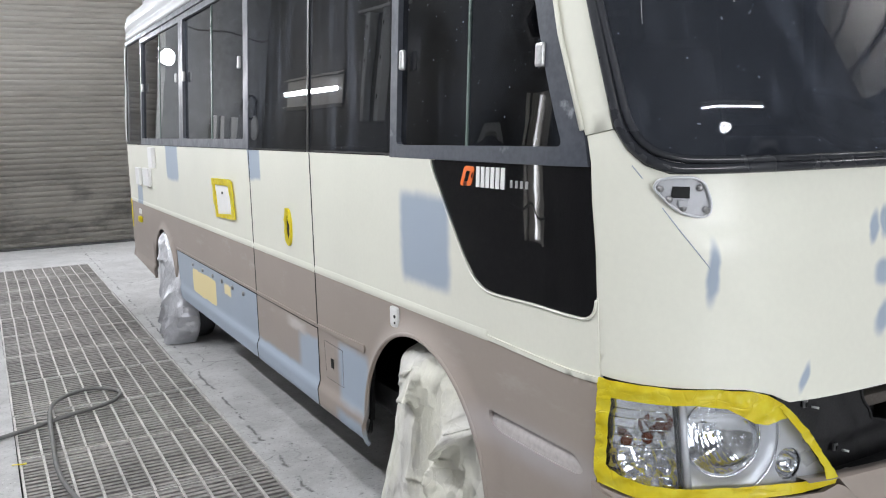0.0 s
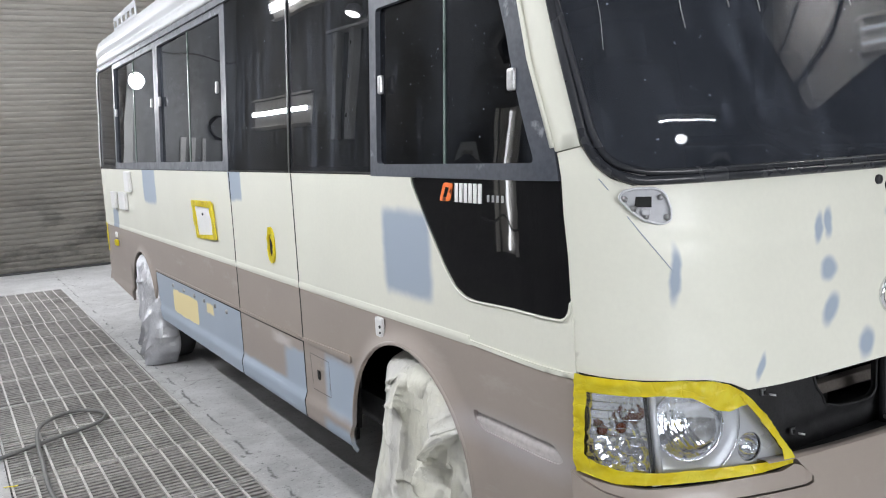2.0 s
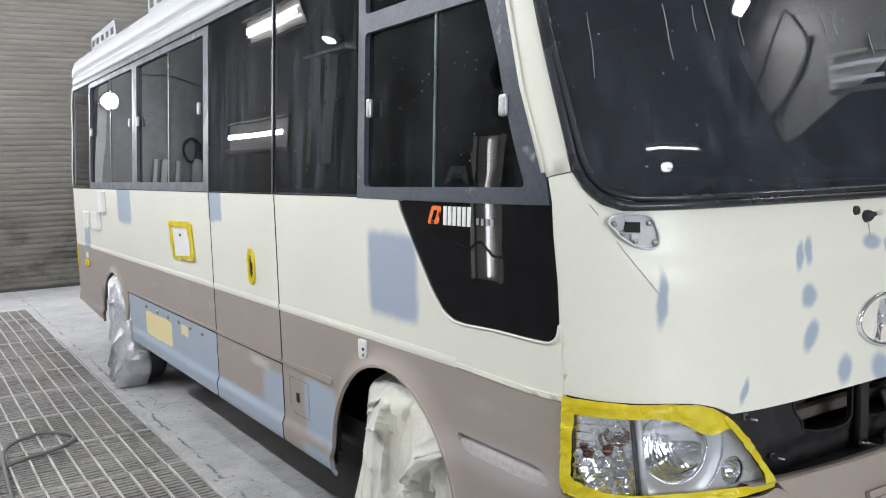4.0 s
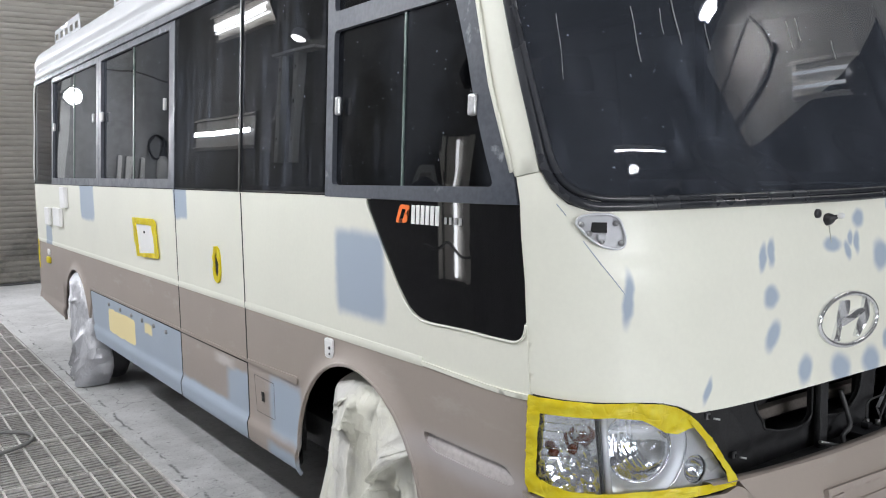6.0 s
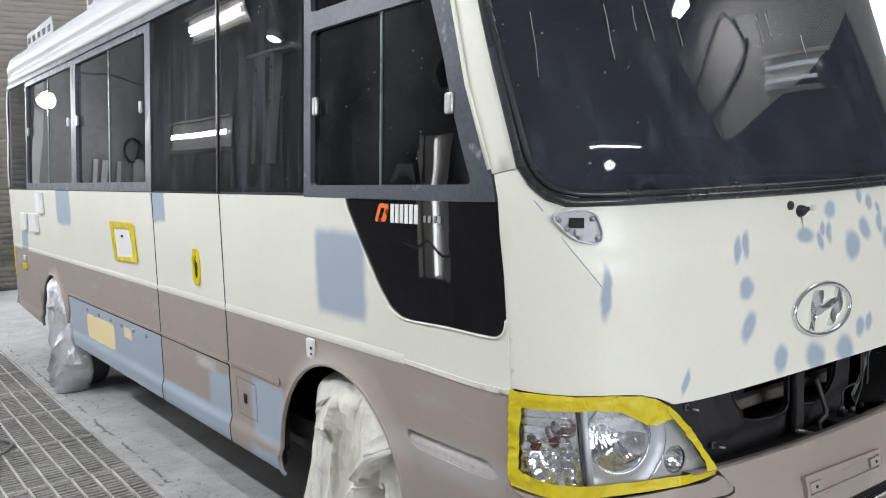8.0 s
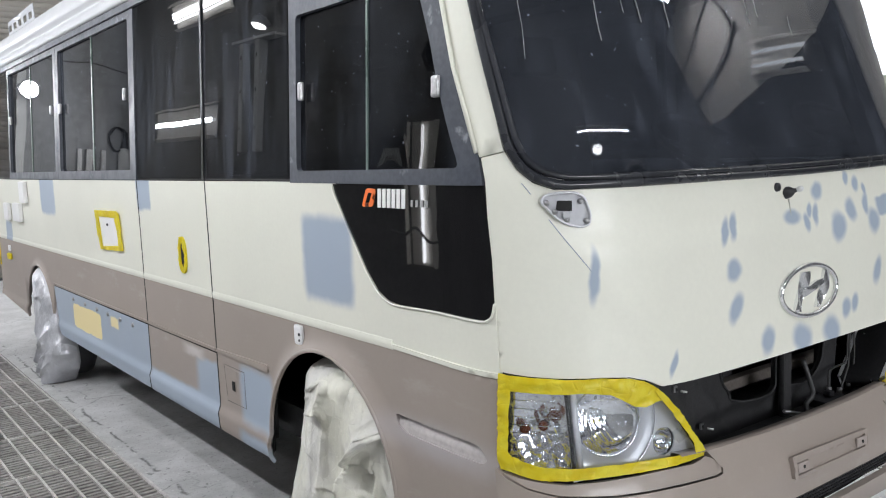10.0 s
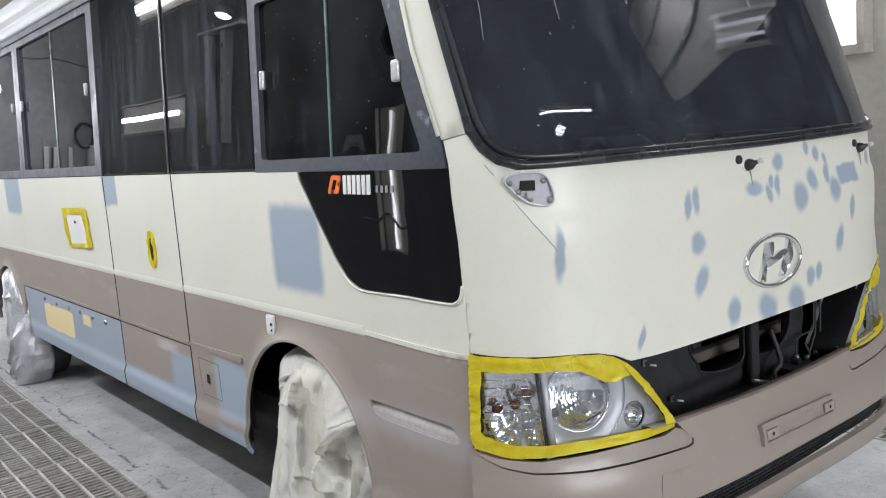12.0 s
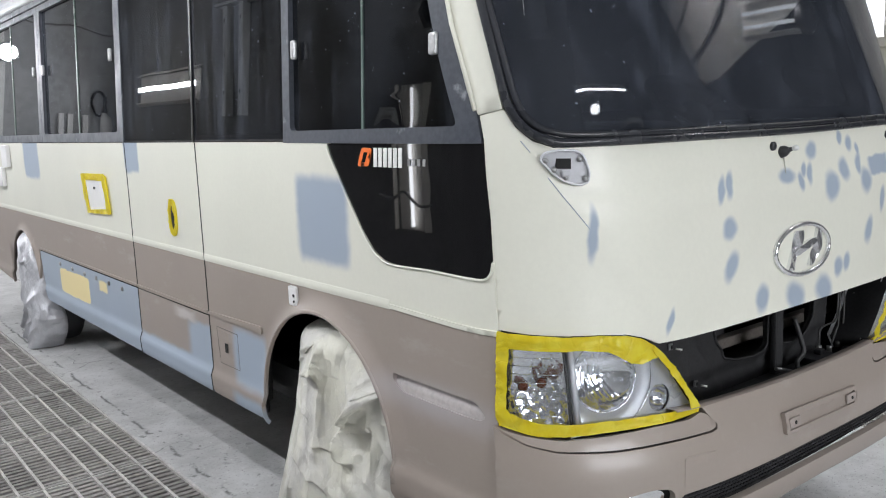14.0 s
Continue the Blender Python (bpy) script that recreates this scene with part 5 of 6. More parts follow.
    for rr, a0, a1, w in ((0.0895, 0, 360, 0.0022), (0.138, -75, 28, 0.0014)):
        arc = [(0.808 - rr * math.cos(radians(a0 + (a1 - a0) * i / 40)), 0.810 + rr * 0.98 * math.sin(radians(a0 + (a1 - a0) * i / 40))) for i in range(41)]
        part("trim_ring", tube([skin(sg * q, z) + skin_normal(sg * q, z) * -0.021 for q, z in arc], w, 6), M_chrome, hl)
    part("beam_shield", sheet(flip([(-0.885, 0.842), (-0.735, 0.838), (-0.742, 0.846), (-0.878, 0.850)], sg), step=0.02, off=-0.030, thick=0.004), M_chrome, hl)
    m = facing(sg * 0.808, 0.815, -0.06)
    part("bulb", revolve([(0.001, 0.02), (0.008, 0.016), (0.010, 0.0), (0.010, -0.04)], m, 16), M_lens, hl)

    def dish_b(s, z):
        r2 = min(1.0, ((abs(s) - 0.642) / 0.037) ** 2 + ((z - 0.7305) / 0.037) ** 2)
        return -0.03 * math.sqrt(max(0.0, 1 - r2))

    part("side_bowl", sheet(hole_b, step=0.006, off=-0.030, thick=0.003, relief=dish_b), M_silver, hl, "small round reflector")
    part("bulb", revolve([(0.001, 0.006), (0.011, 0.002), (0.012, -0.03)], facing(sg * 0.642, 0.7305, -0.03), 14), M_lens, hl)
    trim = flip([(-0.538, 0.676), (-0.583, 0.667), (-0.686, 0.671), (-0.786, 0.671), (-0.875, 0.670), (-0.93, 0.668), (-0.982, 0.673), (-1.035, 0.678), (-1.085, 0.686)] + [(s - 0.004, z + 0.005) for s, z in BUMP_TOP[1:-1]], sg)
    part("headlight_trim", sheet(trim, step=0.03, off=0.012, thick=0.02, relief=lambda s, z: -0.3 * max(0, z - 0.655)), M_bumper, bus, "taupe bumper corner cap")


for sg in (-1, 1):
    headlight(sg)

slot = rounded([(-0.66, 0.424), (0.66, 0.424), (0.66, 0.500), (-0.66, 0.500)], 0.02)


def fog_hole(sg):
    return flip(rounded([(-0.87, 0.43), (-0.69, 0.43), (-0.67, 0.515), (-0.73, 0.53), (-0.86, 0.518)], 0.03), sg)


bump = BUMP_TOP + [(-0.41, 0.686), (-0.15, 0.678), (0.15, 0.678), (0.36, 0.684)] + flip(BUMP_TOP, 1)[::-1] + [(1.10, 0.33), (0.7, 0.36), (0, 0.375), (-0.7, 0.36), (-1.10, 0.33)]


def bump_relief(s, z):
    lipz = 0.012 / (1 + math.exp((z - 0.410) / 0.004))
    ridge = 0.010 / (1 + math.exp((z - 0.612) / 0.006))
    return 0.012 + ridge + lipz * (1 if abs(s) < 0.8 else max(0, 1 - (abs(s) - 0.8) * 5))


bumper = part("bumper", sheet(bump, [slot, fog_hole(-1), fog_hole(1)], step=0.035, thick=0.02, relief=bump_relief), M_bumper, bus, "taupe front bumper with a mesh slot")
bm = bmesh.new()
ln = [(0.62 - i * 1.24 / 24) for i in range(25)]
rows_ = [[bm.verts.new(skin(-s, 0.676 + 0.040 * s * s) + skin_normal(-s, 0.68) * 0.012 + Vector((0, d, h))) for s in ln] for d, h in ((0, 0), (0.008, 0.004), (0.035, 0.002), (0.035, -0.03))]
for a, b in zip(rows_, rows_[1:]):
    for i in range(24):
        bm.faces.new((a[i], a[i + 1], b[i + 1], b[i])).smooth = True
bmesh.ops.recalc_face_normals(bm, faces=bm.faces[:])
part("bumper_shelf", bm, M_bumper, bumper)
mesh_bars = []
for i in range(90):
    s = -0.655 + i * 1.31 / 89
    mesh_bars.append(tube([skin(s, 0.418) + skin_normal(s, 0.44) * -0.012, skin(s + 0.012, 0.503) + skin_normal(s, 0.49) * -0.012], 0.003, 4))
for z in (0.428, 0.440, 0.452, 0.464, 0.476, 0.488):
    mesh_bars.append(tube([skin(-0.66 + i * 1.32 / 30, z) + skin_normal(-0.66 + i * 1.32 / 30, z) * -0.011 for i in range(31)], 0.003, 4))
part("bumper_mesh", join(*mesh_bars), M_rubber, bumper, "black mesh in the bumper slot")
part("slot_back", sheet([(-0.9, 0.31), (0.9, 0.31), (0.9, 0.54), (-0.9, 0.54)], step=0.1, off=-0.06), M_gap, bumper)
for sg in (-1, 1):
    fog = part("fog_lamp", sheet(flip(rounded([(-0.855, 0.437), (-0.70, 0.437), (-0.685, 0.508), (-0.73, 0.521), (-0.85, 0.510)], 0.03), sg), step=0.03, off=-0.004, thick=0.02), M_chrome, bumper, "clear fog lamp")
part("tow_cover", sheet(rounded([(-0.645, 0.515), (-0.523, 0.506), (-0.523, 0.583), (-0.637, 0.588)], 0.008), step=0.03, off=0.0235, thick=0.003), M_bumper, bumper)
pl = part("plate_bracket", sheet(rounded([(-0.24, 0.55), (0.152, 0.542), (0.156, 0.599), (-0.243, 0.605)], 0.006), [rounded([(-0.225, 0.558), (0.137, 0.552), (0.141, 0.59), (-0.228, 0.596)], 0.004)], step=0.03, off=0.034, thick=0.014), M_taupe, bumper, "taupe plate bracket with no plate")
part("bracket_back", sheet([(-0.228, 0.556), (0.139, 0.549), (0.143, 0.592), (-0.231, 0.598)], step=0.02, off=0.026, thick=0.005, relief=crumple(0.003, 30)), M_taupe, pl)
for s, z in ((-0.194, 0.576), (0.123, 0.57)):
    part("bracket_pad", box((-0.028, -0.014, 0), (0.028, 0.014, 0.008), 0.004, facing(s, z, 0.026)), paint("pale_taupe_paint", (0.36, 0.31, 0.28), [], 0.5, 0.2), pl)
    part("bolt_hole", revolve([(0.005, 0.0), (0.005, 0.002), (0.001, 0.002)], facing(s, z, 0.0335), 10), M_gap, pl)

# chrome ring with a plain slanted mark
rg = [facing(0.145 * math.cos(a * math.tau / 48) - 0.036, 1.039 + 0.072 * math.sin(a * math.tau / 48), 0.017).translation for a in range(48)]
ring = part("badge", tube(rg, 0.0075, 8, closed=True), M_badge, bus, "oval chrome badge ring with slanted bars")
for side_x, top_x in ((-0.106, -0.058), (0.004, 0.060)):
    blade = [(side_x - 0.020, 0.986), (side_x + 0.020, 0.983), (top_x + 0.004, 1.039), (top_x + 0.030, 1.093), (top_x - 0.016, 1.095), (top_x - 0.034, 1.041)]
    part("badge_bar", sheet(rounded(blade, 0.008, 3), step=0.012, off=0.018, thick=0.014, relief=lambda q, z: 0.005 * math.sin(q * 70 + z * 22)), M_badge, ring)
part("badge_bar", sheet(rounded([(-0.098, 1.023), (-0.058, 1.021), (0.034, 1.053), (0.052, 1.065), (0.002, 1.063), (-0.073, 1.045)], 0.008, 3), step=0.012, off=0.020, thick=0.012, relief=lambda q, z: 0.004 * math.cos(z * 90)), M_badge, ring)

# mirror mount, wiper stubs
MOUNT = [(-0.952, 1.350), (-0.942, 1.365), (-0.91, 1.3705), (-0.8686, 1.3685), (-0.8475, 1.3565), (-0.834, 1.3154), (-0.838, 1.2915), (-0.858, 1.286), (-0.8927, 1.2945), (-0.918, 1.312), (-0.940, 1.3367)]
mm = part("mirror_mount", sheet(rounded(MOUNT, 0.012), step=0.012, off=0.004, thick=0.008, relief=lambda s, z: 0.004 * noise.noise((s * 60, z * 60, 2))), M_greyplastic, bus, "bare mirror mount with a square hole")
part("mount_hole", sheet([(-0.917, 1.3276), (-0.879, 1.3257), (-0.878, 1.350), (-0.913, 1.3515)], step=0.02, off=0.007, thick=0.004), M_gap, mm)
part("mount_bracket", box((-0.010, -0.007, 0), (0.010, 0.007, 0.012), 0.003, facing(-0.893, 1.316, 0.004)), M_greyplastic, mm)
for s, z in ((-0.9379, 1.347), (-0.8582, 1.3472), (-0.8459, 1.3013), (-0.893, 1.306), (-0.9201, 1.3251)):
    part("bolt", revolve([(0.007, 0), (0.007, 0.005), (0.003, 0.009), (0.001, 0.009)], facing(s, z, 0.007), 10), M_steel, mm)
for s0 in (-0.135, 0.585):
    base = facing(s0 + 0.028, 1.322, 0.0) @ pose(0, 0, 0, -14, 10, 0)
    ws = part("wiper_spindle", revolve([(0.017, -0.006), (0.016, 0.008), (0.011, 0.016), (0.007, 0.020), (0.005, 0.030), (0.001, 0.031)], base, 18), M_rubber, bus, "bare wiper spindle")
    part("spindle_tip", revolve([(0.004, 0.028), (0.008, 0.032), (0.008, 0.042), (0.005, 0.046), (0.001, 0.047)], base, 12), M_steel_pale, ws)
    part("grommet", revolve([(0.013, -0.004), (0.012, 0.004), (0.005, 0.006), (0.001, 0.006)], facing(s0 - 0.018, 1.340, 0.0), 14), M_rubber, ws)
    part("drip_stain", tube([skin(s0 + 0.034 + 0.012 * k / 5, 1.305 - 0.012 * k) + skin_normal(s0, 1.29) * 0.0008 for k in range(5)], 0.0022, 5, taper=lambda t: 1 - 0.6 * t), plain("dull_drip_stain", (0.50, 0.50, 0.43), 0.6), ws)
for ends in ([(-0.9947, 1.3951), (-0.984, 1.382), (-0.9731, 1.3681)], [(-0.933, 1.3071), (-0.8945, 1.2547), (-0.866, 1.216), (-0.8382, 1.1784)]):
    line = smooth_line([(q, z, 0) for q, z in ends], 10)
    part("hood_scratch", tube([skin(v.x, v.y) + skin_normal(v.x, v.y) * (hood_relief(v.x, v.y) + 0.0004) for v in line], 0.0012, 4), M_flap, bus)
rim = rounded(MOUNT, 0.02, 4)
part("mount_rim", tube([facing(s, z, 0.009).translation for s, z in dense(rim, 0.008)], 0.003, 6, closed=True), M_housing, mm, "pale pressed rim")

# ---- the open grille bay ----
bay = part("grille_bay", join(box((-0.66, 0.30, 0.55), (0.66, 0.32, 0.95)), box((-0.64, 0.0, 0.60), (0.64, 0.32, 0.625)), box((-0.68, 0.10, 0.60), (-0.66, 0.32, 0.95)), box((0.66, 0.10, 0.60), (0.68, 0.32, 0.95)), box((-0.66, 0.0, 0.93), (0.66, 0.32, 0.95))), M_dark, bus, "black bay behind the missing grille")


def flat_xz(y):
    return dict(place=lambda a, b: Vector((a, y, b)), normal=lambda a, b: Vector((0, -1, 0)))


M_dusty = plain("dusty_black_steel", (0.020, 0.020, 0.021), 0.7, vary=0.5, scale=14, bump=0.3)
open_a = rounded([(-0.295, 0.85), (-0.272, 0.784), (-0.245, 0.757), (-0.238, 0.732), (-0.172, 0.713), (-0.09, 0.705), (-0.028, 0.709), (-0.004, 0.728), (-0.002, 0.85)], 0.014)
open_b = rounded([(0.040, 0.85), (0.045, 0.735), (0.069, 0.714), (0.136, 0.705), (0.195, 0.711), (0.232, 0.733), (0.262, 0.765), (0.275, 0.85)], 0.016)


def pressed(s, z):
    """The pressed relief of the bulkhead: a step under its openings, a rolled rim round them, and a sloping shoulder."""
    step = -0.012 / (1 + math.exp((z - 0.700 - 0.05 * (s + 0.1) ** 2) / 0.004))
    shoulder = 0.012 / (1 + math.exp((s + 0.33 + (z - 0.75) * 0.9) / 0.006))
    return step + shoulder + 0.003 * noise.noise((s * 9, z * 9, 2.0))


part("front_bulkhead", sheet([(-0.66, 0.56), (0.33, 0.56), (0.37, 0.95), (-0.66, 0.95)], [open_a, open_b], step=0.014, thick=0.015, relief=pressed, **flat_xz(0.05)), M_dusty, bay, "black pressed bulkhead with openings")
for rim in (open_a, open_b):
    part("opening_rim", tube([(q, 0.048, z) for q, z in rim], 0.004, 6, closed=True), M_dusty, bay)
part("upright", box((-0.004, 0.02, 0.58), (0.040, 0.042, 0.93), 0.008), M_dusty, bay)
part("upright", box((0.30, 0.06, 0.58), (0.345, 0.10, 0.93), 0.006), M_dusty, bay)
part("cross_beam", box((-0.55, 0.16, 0.70), (0.60, 0.20, 0.735), 0.008), plain("brown_primed_steel", (0.13, 0.115, 0.10), 0.6, vary=0.3), bay, "brownish steel beam behind the bulkhead")
part("cross_beam", box((-0.05, 0.20, 0.60), (0.0, 0.24, 0.93), 0.008), M_dusty, bay)
part("bay_hose", tube(smooth_line([(-0.55, 0.20, 0.78), (-0.2, 0.22, 0.80), (0.1, 0.20, 0.78), (0.45, 0.18, 0.82)], 6), 0.022, 8), M_rubber, bay, "black hose behind the bulkhead")
part("lower_rail", box((-0.60, -0.045, 0.585), (0.60, 0.05, 0.634), 0.008), M_dusty, bay)
for line in ([(0.254, 0.655), (0.252, 0.715), (0.262, 0.730), (0.298, 0.735), (0.350, 0.738), (0.366, 0.76), (0.370, 0.86)], [(0.319, 0.640), (0.345, 0.678), (0.365, 0.709), (0.377, 0.735), (0.387, 0.86)], [(0.377, 0.645), (0.386, 0.68), (0.404, 0.712), (0.411, 0.74), (0.412, 0.86)]):
    part("pipe", tube(smooth_line([(q, 0.02, z) for q, z in line], 5), 0.0032, 7), M_dark_steel, bay, "thin metal pipe")
    part("pipe_nut", tube([(line[0][0], 0.02, line[0][1]), (line[0][0] + 0.002, 0.02, line[0][1] + 0.020)], 0.0085, 6), M_steel, bay)
part("cable", tube(smooth_line([(0.066, -0.01, 0.628), (0.073, -0.01, 0.640), (0.087, 0.0, 0.662), (0.123, 0.0, 0.683), (0.14, 0.02, 0.72), (0.145, 0.045, 0.78)], 5), 0.008, 7), M_dark_steel, bay)
part("cable", tube(smooth_line([(0.31, -0.02, 0.636), (0.36, -0.01, 0.650), (0.41, 0.0, 0.642), (0.46, 0.0, 0.655), (0.52, 0.01, 0.66)], 5), 0.007, 7), M_rubber, bay)
part("release_rod", tube([(-0.045, -0.005, 0.668), (0.045, -0.01, 0.640)], 0.006, 7), M_steel, bay, "bare steel rod")
part("relay_box", box((0.150, -0.03, 0.615), (0.262, 0.035, 0.655), 0.006), M_rubber, bay, "black relay box")
part("relay_lid", box((0.146, -0.034, 0.648), (0.266, 0.039, 0.658), 0.003), M_rubber, bay)
part("relay_cap", box((0.205, -0.012, 0.658), (0.231, 0.012, 0.676), 0.004), M_rubber, bay)
part("bolt_cap", revolve([(0.020, 0.0), (0.020, 0.006), (0.012, 0.013), (0.001, 0.014)], pose(-0.384, 0.0, 0.634), 14), M_steel, bay)
for sx, sz in ((-0.506, 0.823), (-0.392, 0.694), (0.510, 0.800), (0.528, 0.692)):
    part("grille_clip", box((sx - 0.008, 0.030, sz - 0.009), (sx + 0.008, 0.036, sz + 0.009), 0.002), M_steel, bay, "bare metal grille clip")
    part("clip_slot", box((sx - 0.002, 0.027, sz - 0.006), (sx + 0.005, 0.0295, sz + 0.004)), M_gap, bay)
    part("clip_pin", tube([(sx + 0.006, 0.02, sz - 0.004), (sx + 0.016, 0.006, sz - 0.006)], 0.003, 6), M_steel_pale, bay)
for dx in (0.0, 0.05):
    part("lamp_stay", box((-0.009, -0.004, -0.11), (0.009, 0.004, 0.11), 0.002, Matrix.Translation((0.592 + dx, 0.015, 0.715)) @ pose(0, 0, 0, 0, 38, 0)), M_greyplastic, bay, "grey lamp stay")
for sg in (-1,):
    part("lamp_bracket", tube([(sg * 0.50, 0.03, 0.64), (sg * 0.56, 0.035, 0.78), (sg * 0.625, 0.04, 0.90)], 0.014, 6), M_dark, bay)

# ---- underbody, wheels, cabin ----
part("chassis", join(box((-0.75, 0.35, 0.32), (0.75, 6.3, 0.50)), box((-0.95, 0.30, 0.50), (0.95, 6.4, 0.58))), M_dark, bus, "dark underbody")
for y0, y1, zt in ((0.52, 1.48, 0.92), (4.55, 5.5, 0.86)):
    part("wheel_housing", box((-0.70, y0, 0.30), (-0.68, y1, zt - 0.021)), M_dark, bus)
    part("wheel_housing", box((-0.98, y0, zt - 0.02), (-0.68, y1, zt)), M_dark, bus)
for x, y in ((-0.85, 1.0), (0.85, 1.0), (-0.85, 5.035), (0.85, 5.035)):
    m = Matrix.Translation((x, y, 0.385)) @ pose(0, 0, 0, 0, 90 if x > 0 else -90, 0)
    wh = part("wheel", revolve([(0.10, -0.10), (0.22, -0.09), (0.24, 0.07), (0.20, 0.05), (0.12, 0.02), (0.08, 0.05), (0.001, 0.05)], m, 28), M_steel, bus, "steel wheel")
    part("tyre", revolve([(0.24, -0.09), (0.33, -0.105), (0.375, -0.085), (0.384, -0.05), (0.384, 0.05), (0.375, 0.085), (0.33, 0.105), (0.24, 0.09)], m, 40), M_rubber, wh)
for y, x in ((3.15, -0.82), (2.25, -0.90), (1.62, -0.92)):
    part("underbody_bracket", tube([(x, y, 0.42), (x - 0.02, y - 0.02, 0.355), (x - 0.015, y + 0.01, 0.335)], 0.010, 6), M_dark, bus)
part("sill_rail", box((-0.99, 1.80, 0.355), (-0.93, 4.5, 0.385), 0.006), M_dark, bus)
part("cabin_floor", box((-0.94, 0.32, 0.80), (0.94, 6.35, 0.86)), M_lining, bus)
part("headlining", box((-0.93, 0.55, 2.215), (0.93, 6.35, 2.232)), M_lining, bus)


def dash():
    bm = bmesh.new()
    prof = [(0.06, 1.36), (0.16, 1.375), (0.34, 1.37), (0.46, 1.33), (0.52, 1.22), (0.50, 1.0), (0.42, 0.86)]
    xs = [-0.93 + 1.86 * i / 12 for i in range(13)]
    rings = [[bm.verts.new((x, y + 0.10 * abs(x) ** 2.5 + (0.04 if y > 0.4 and x > 0.15 else 0), z + (0.03 if 0.15 < x < 0.75 and y > 0.3 else 0))) for y, z in prof] for x in xs]
    for a, b in zip(rings, rings[1:]):
        for i in range(len(prof) - 1):
            bm.faces.new((a[i], b[i], b[i + 1], a[i + 1])).smooth = True
    bmesh.ops.solidify(bm, geom=bm.faces[:], thickness=0.01)
    return bm


part("dashboard", dash(), M_lining, bus, "dark grey dashboard")
wm = Matrix.Translation((0.46, 0.62, 1.45)) @ pose(0, 0, 0, 35, 0, 0)
sw = part("steering_wheel", tube([wm @ Vector((0.215 * math.cos(a * math.tau / 40), 0.215 * math.sin(a * math.tau / 40), 0)) for a in range(40)], 0.014, 8, closed=True), M_rubber, bus, "dark steering wheel")
part("hub", revolve([(0.001, 0.0), (0.06, -0.005), (0.07, -0.04), (0.03, -0.06)], wm, 20), M_rubber, sw)
for a in (0.3, 2.84, 4.71):
    part("spoke", tube([wm @ Vector((0.05 * math.cos(a), 0.05 * math.sin(a), -0.02)), wm @ Vector((0.21 * math.cos(a), 0.21 * math.sin(a), 0))], 0.012, 6), M_rubber, sw)


def seat(x, y):
    s = part("seat", box((x - 0.24, y - 0.25, 1.02), (x + 0.24, y + 0.25, 1.18), 0.05), M_seat, bus, "grey cloth seat")
    part("backrest", box((x - 0.24, -0.06, 0), (x + 0.24, 0.06, 0.68), 0.05, Matrix.Translation((0, y + 0.26, 1.12)) @ pose(0, 0, 0, -12)), M_seat, s)
    part("headrest", box((x - 0.13, -0.04, 0.70), (x + 0.13, 0.05, 0.88), 0.035, Matrix.Translation((0, y + 0.26, 1.12)) @ pose(0, 0, 0, -12)), M_seat, s)
    part("seat_base", box((x - 0.2, y - 0.2, 0.86), (x + 0.2, y + 0.22, 1.02), 0.02), M_dark, s)


for x, y in ((0.46, 1.15), (-0.48, 1.15), (0.48, 2.2), (0.48, 3.1), (0.48, 4.0), (0.48, 4.9), (-0.48, 3.6), (-0.48, 4.6), (-0.48, 5.6)):
    seat(x, y)


# ---- wheel covers ----
def fold(y, z, a, b, w, h, drop=0.005):
    """A fold from a to b, in metres along the wheel and up: it rises over w on one side and drops steeply on the other."""
    dy, dz = b[0] - a[0], b[1] - a[1]
    ln = math.hypot(dy, dz)
    t = np.clip(((y - a[0]) * dy + (z - a[1]) * dz) / ln ** 2, 0, 1)
    d = ((y - a[0]) * dz - (z - a[1]) * dy) / ln
    e = np.hypot(y - a[0] - dy * t, z - a[1] - dz * t)
    ends = np.exp(-np.maximum(0, e - np.abs(d)) / 0.015) * np.sin(np.pi * (0.12 + 0.76 * t)) ** 0.6
    return h * ends * np.where(d > 0, np.exp(-d / w), np.exp(d / drop))


def chain(pts, w, h, drop=0.005):
    return [(a, b, w, h, drop) for a, b in zip(pts, pts[1:])]


def hollow(y, z, cy, cz, ry, rz, depth):
    """A sunken place, steep along its upper edge and flat towards its foot."""
    u, v = (y - cy) / ry, (z - cz) / rz
    return -depth * np.exp(-np.abs(u) ** 4) / (1 + np.exp((v - 0.8) * 16)) * np.exp(np.minimum(0, v + 0.2) * 1.6)


def crumpled(y, z, seed, size):
    """Facets of a crumpled sheet: distances to scattered points, warped."""
    wy = np.array([noise.noise((a * 4 + seed, b * 4, 1.0)) for a, b in zip(y, z)])
    return np.array([noise.voronoi(((a + 0.06 * c) / size + 0.6 * b / size, (b - 0.05 * c) / size * 0.62, seed))[0][0] for a, b, c in zip(y, z, wy)])


FACES = []


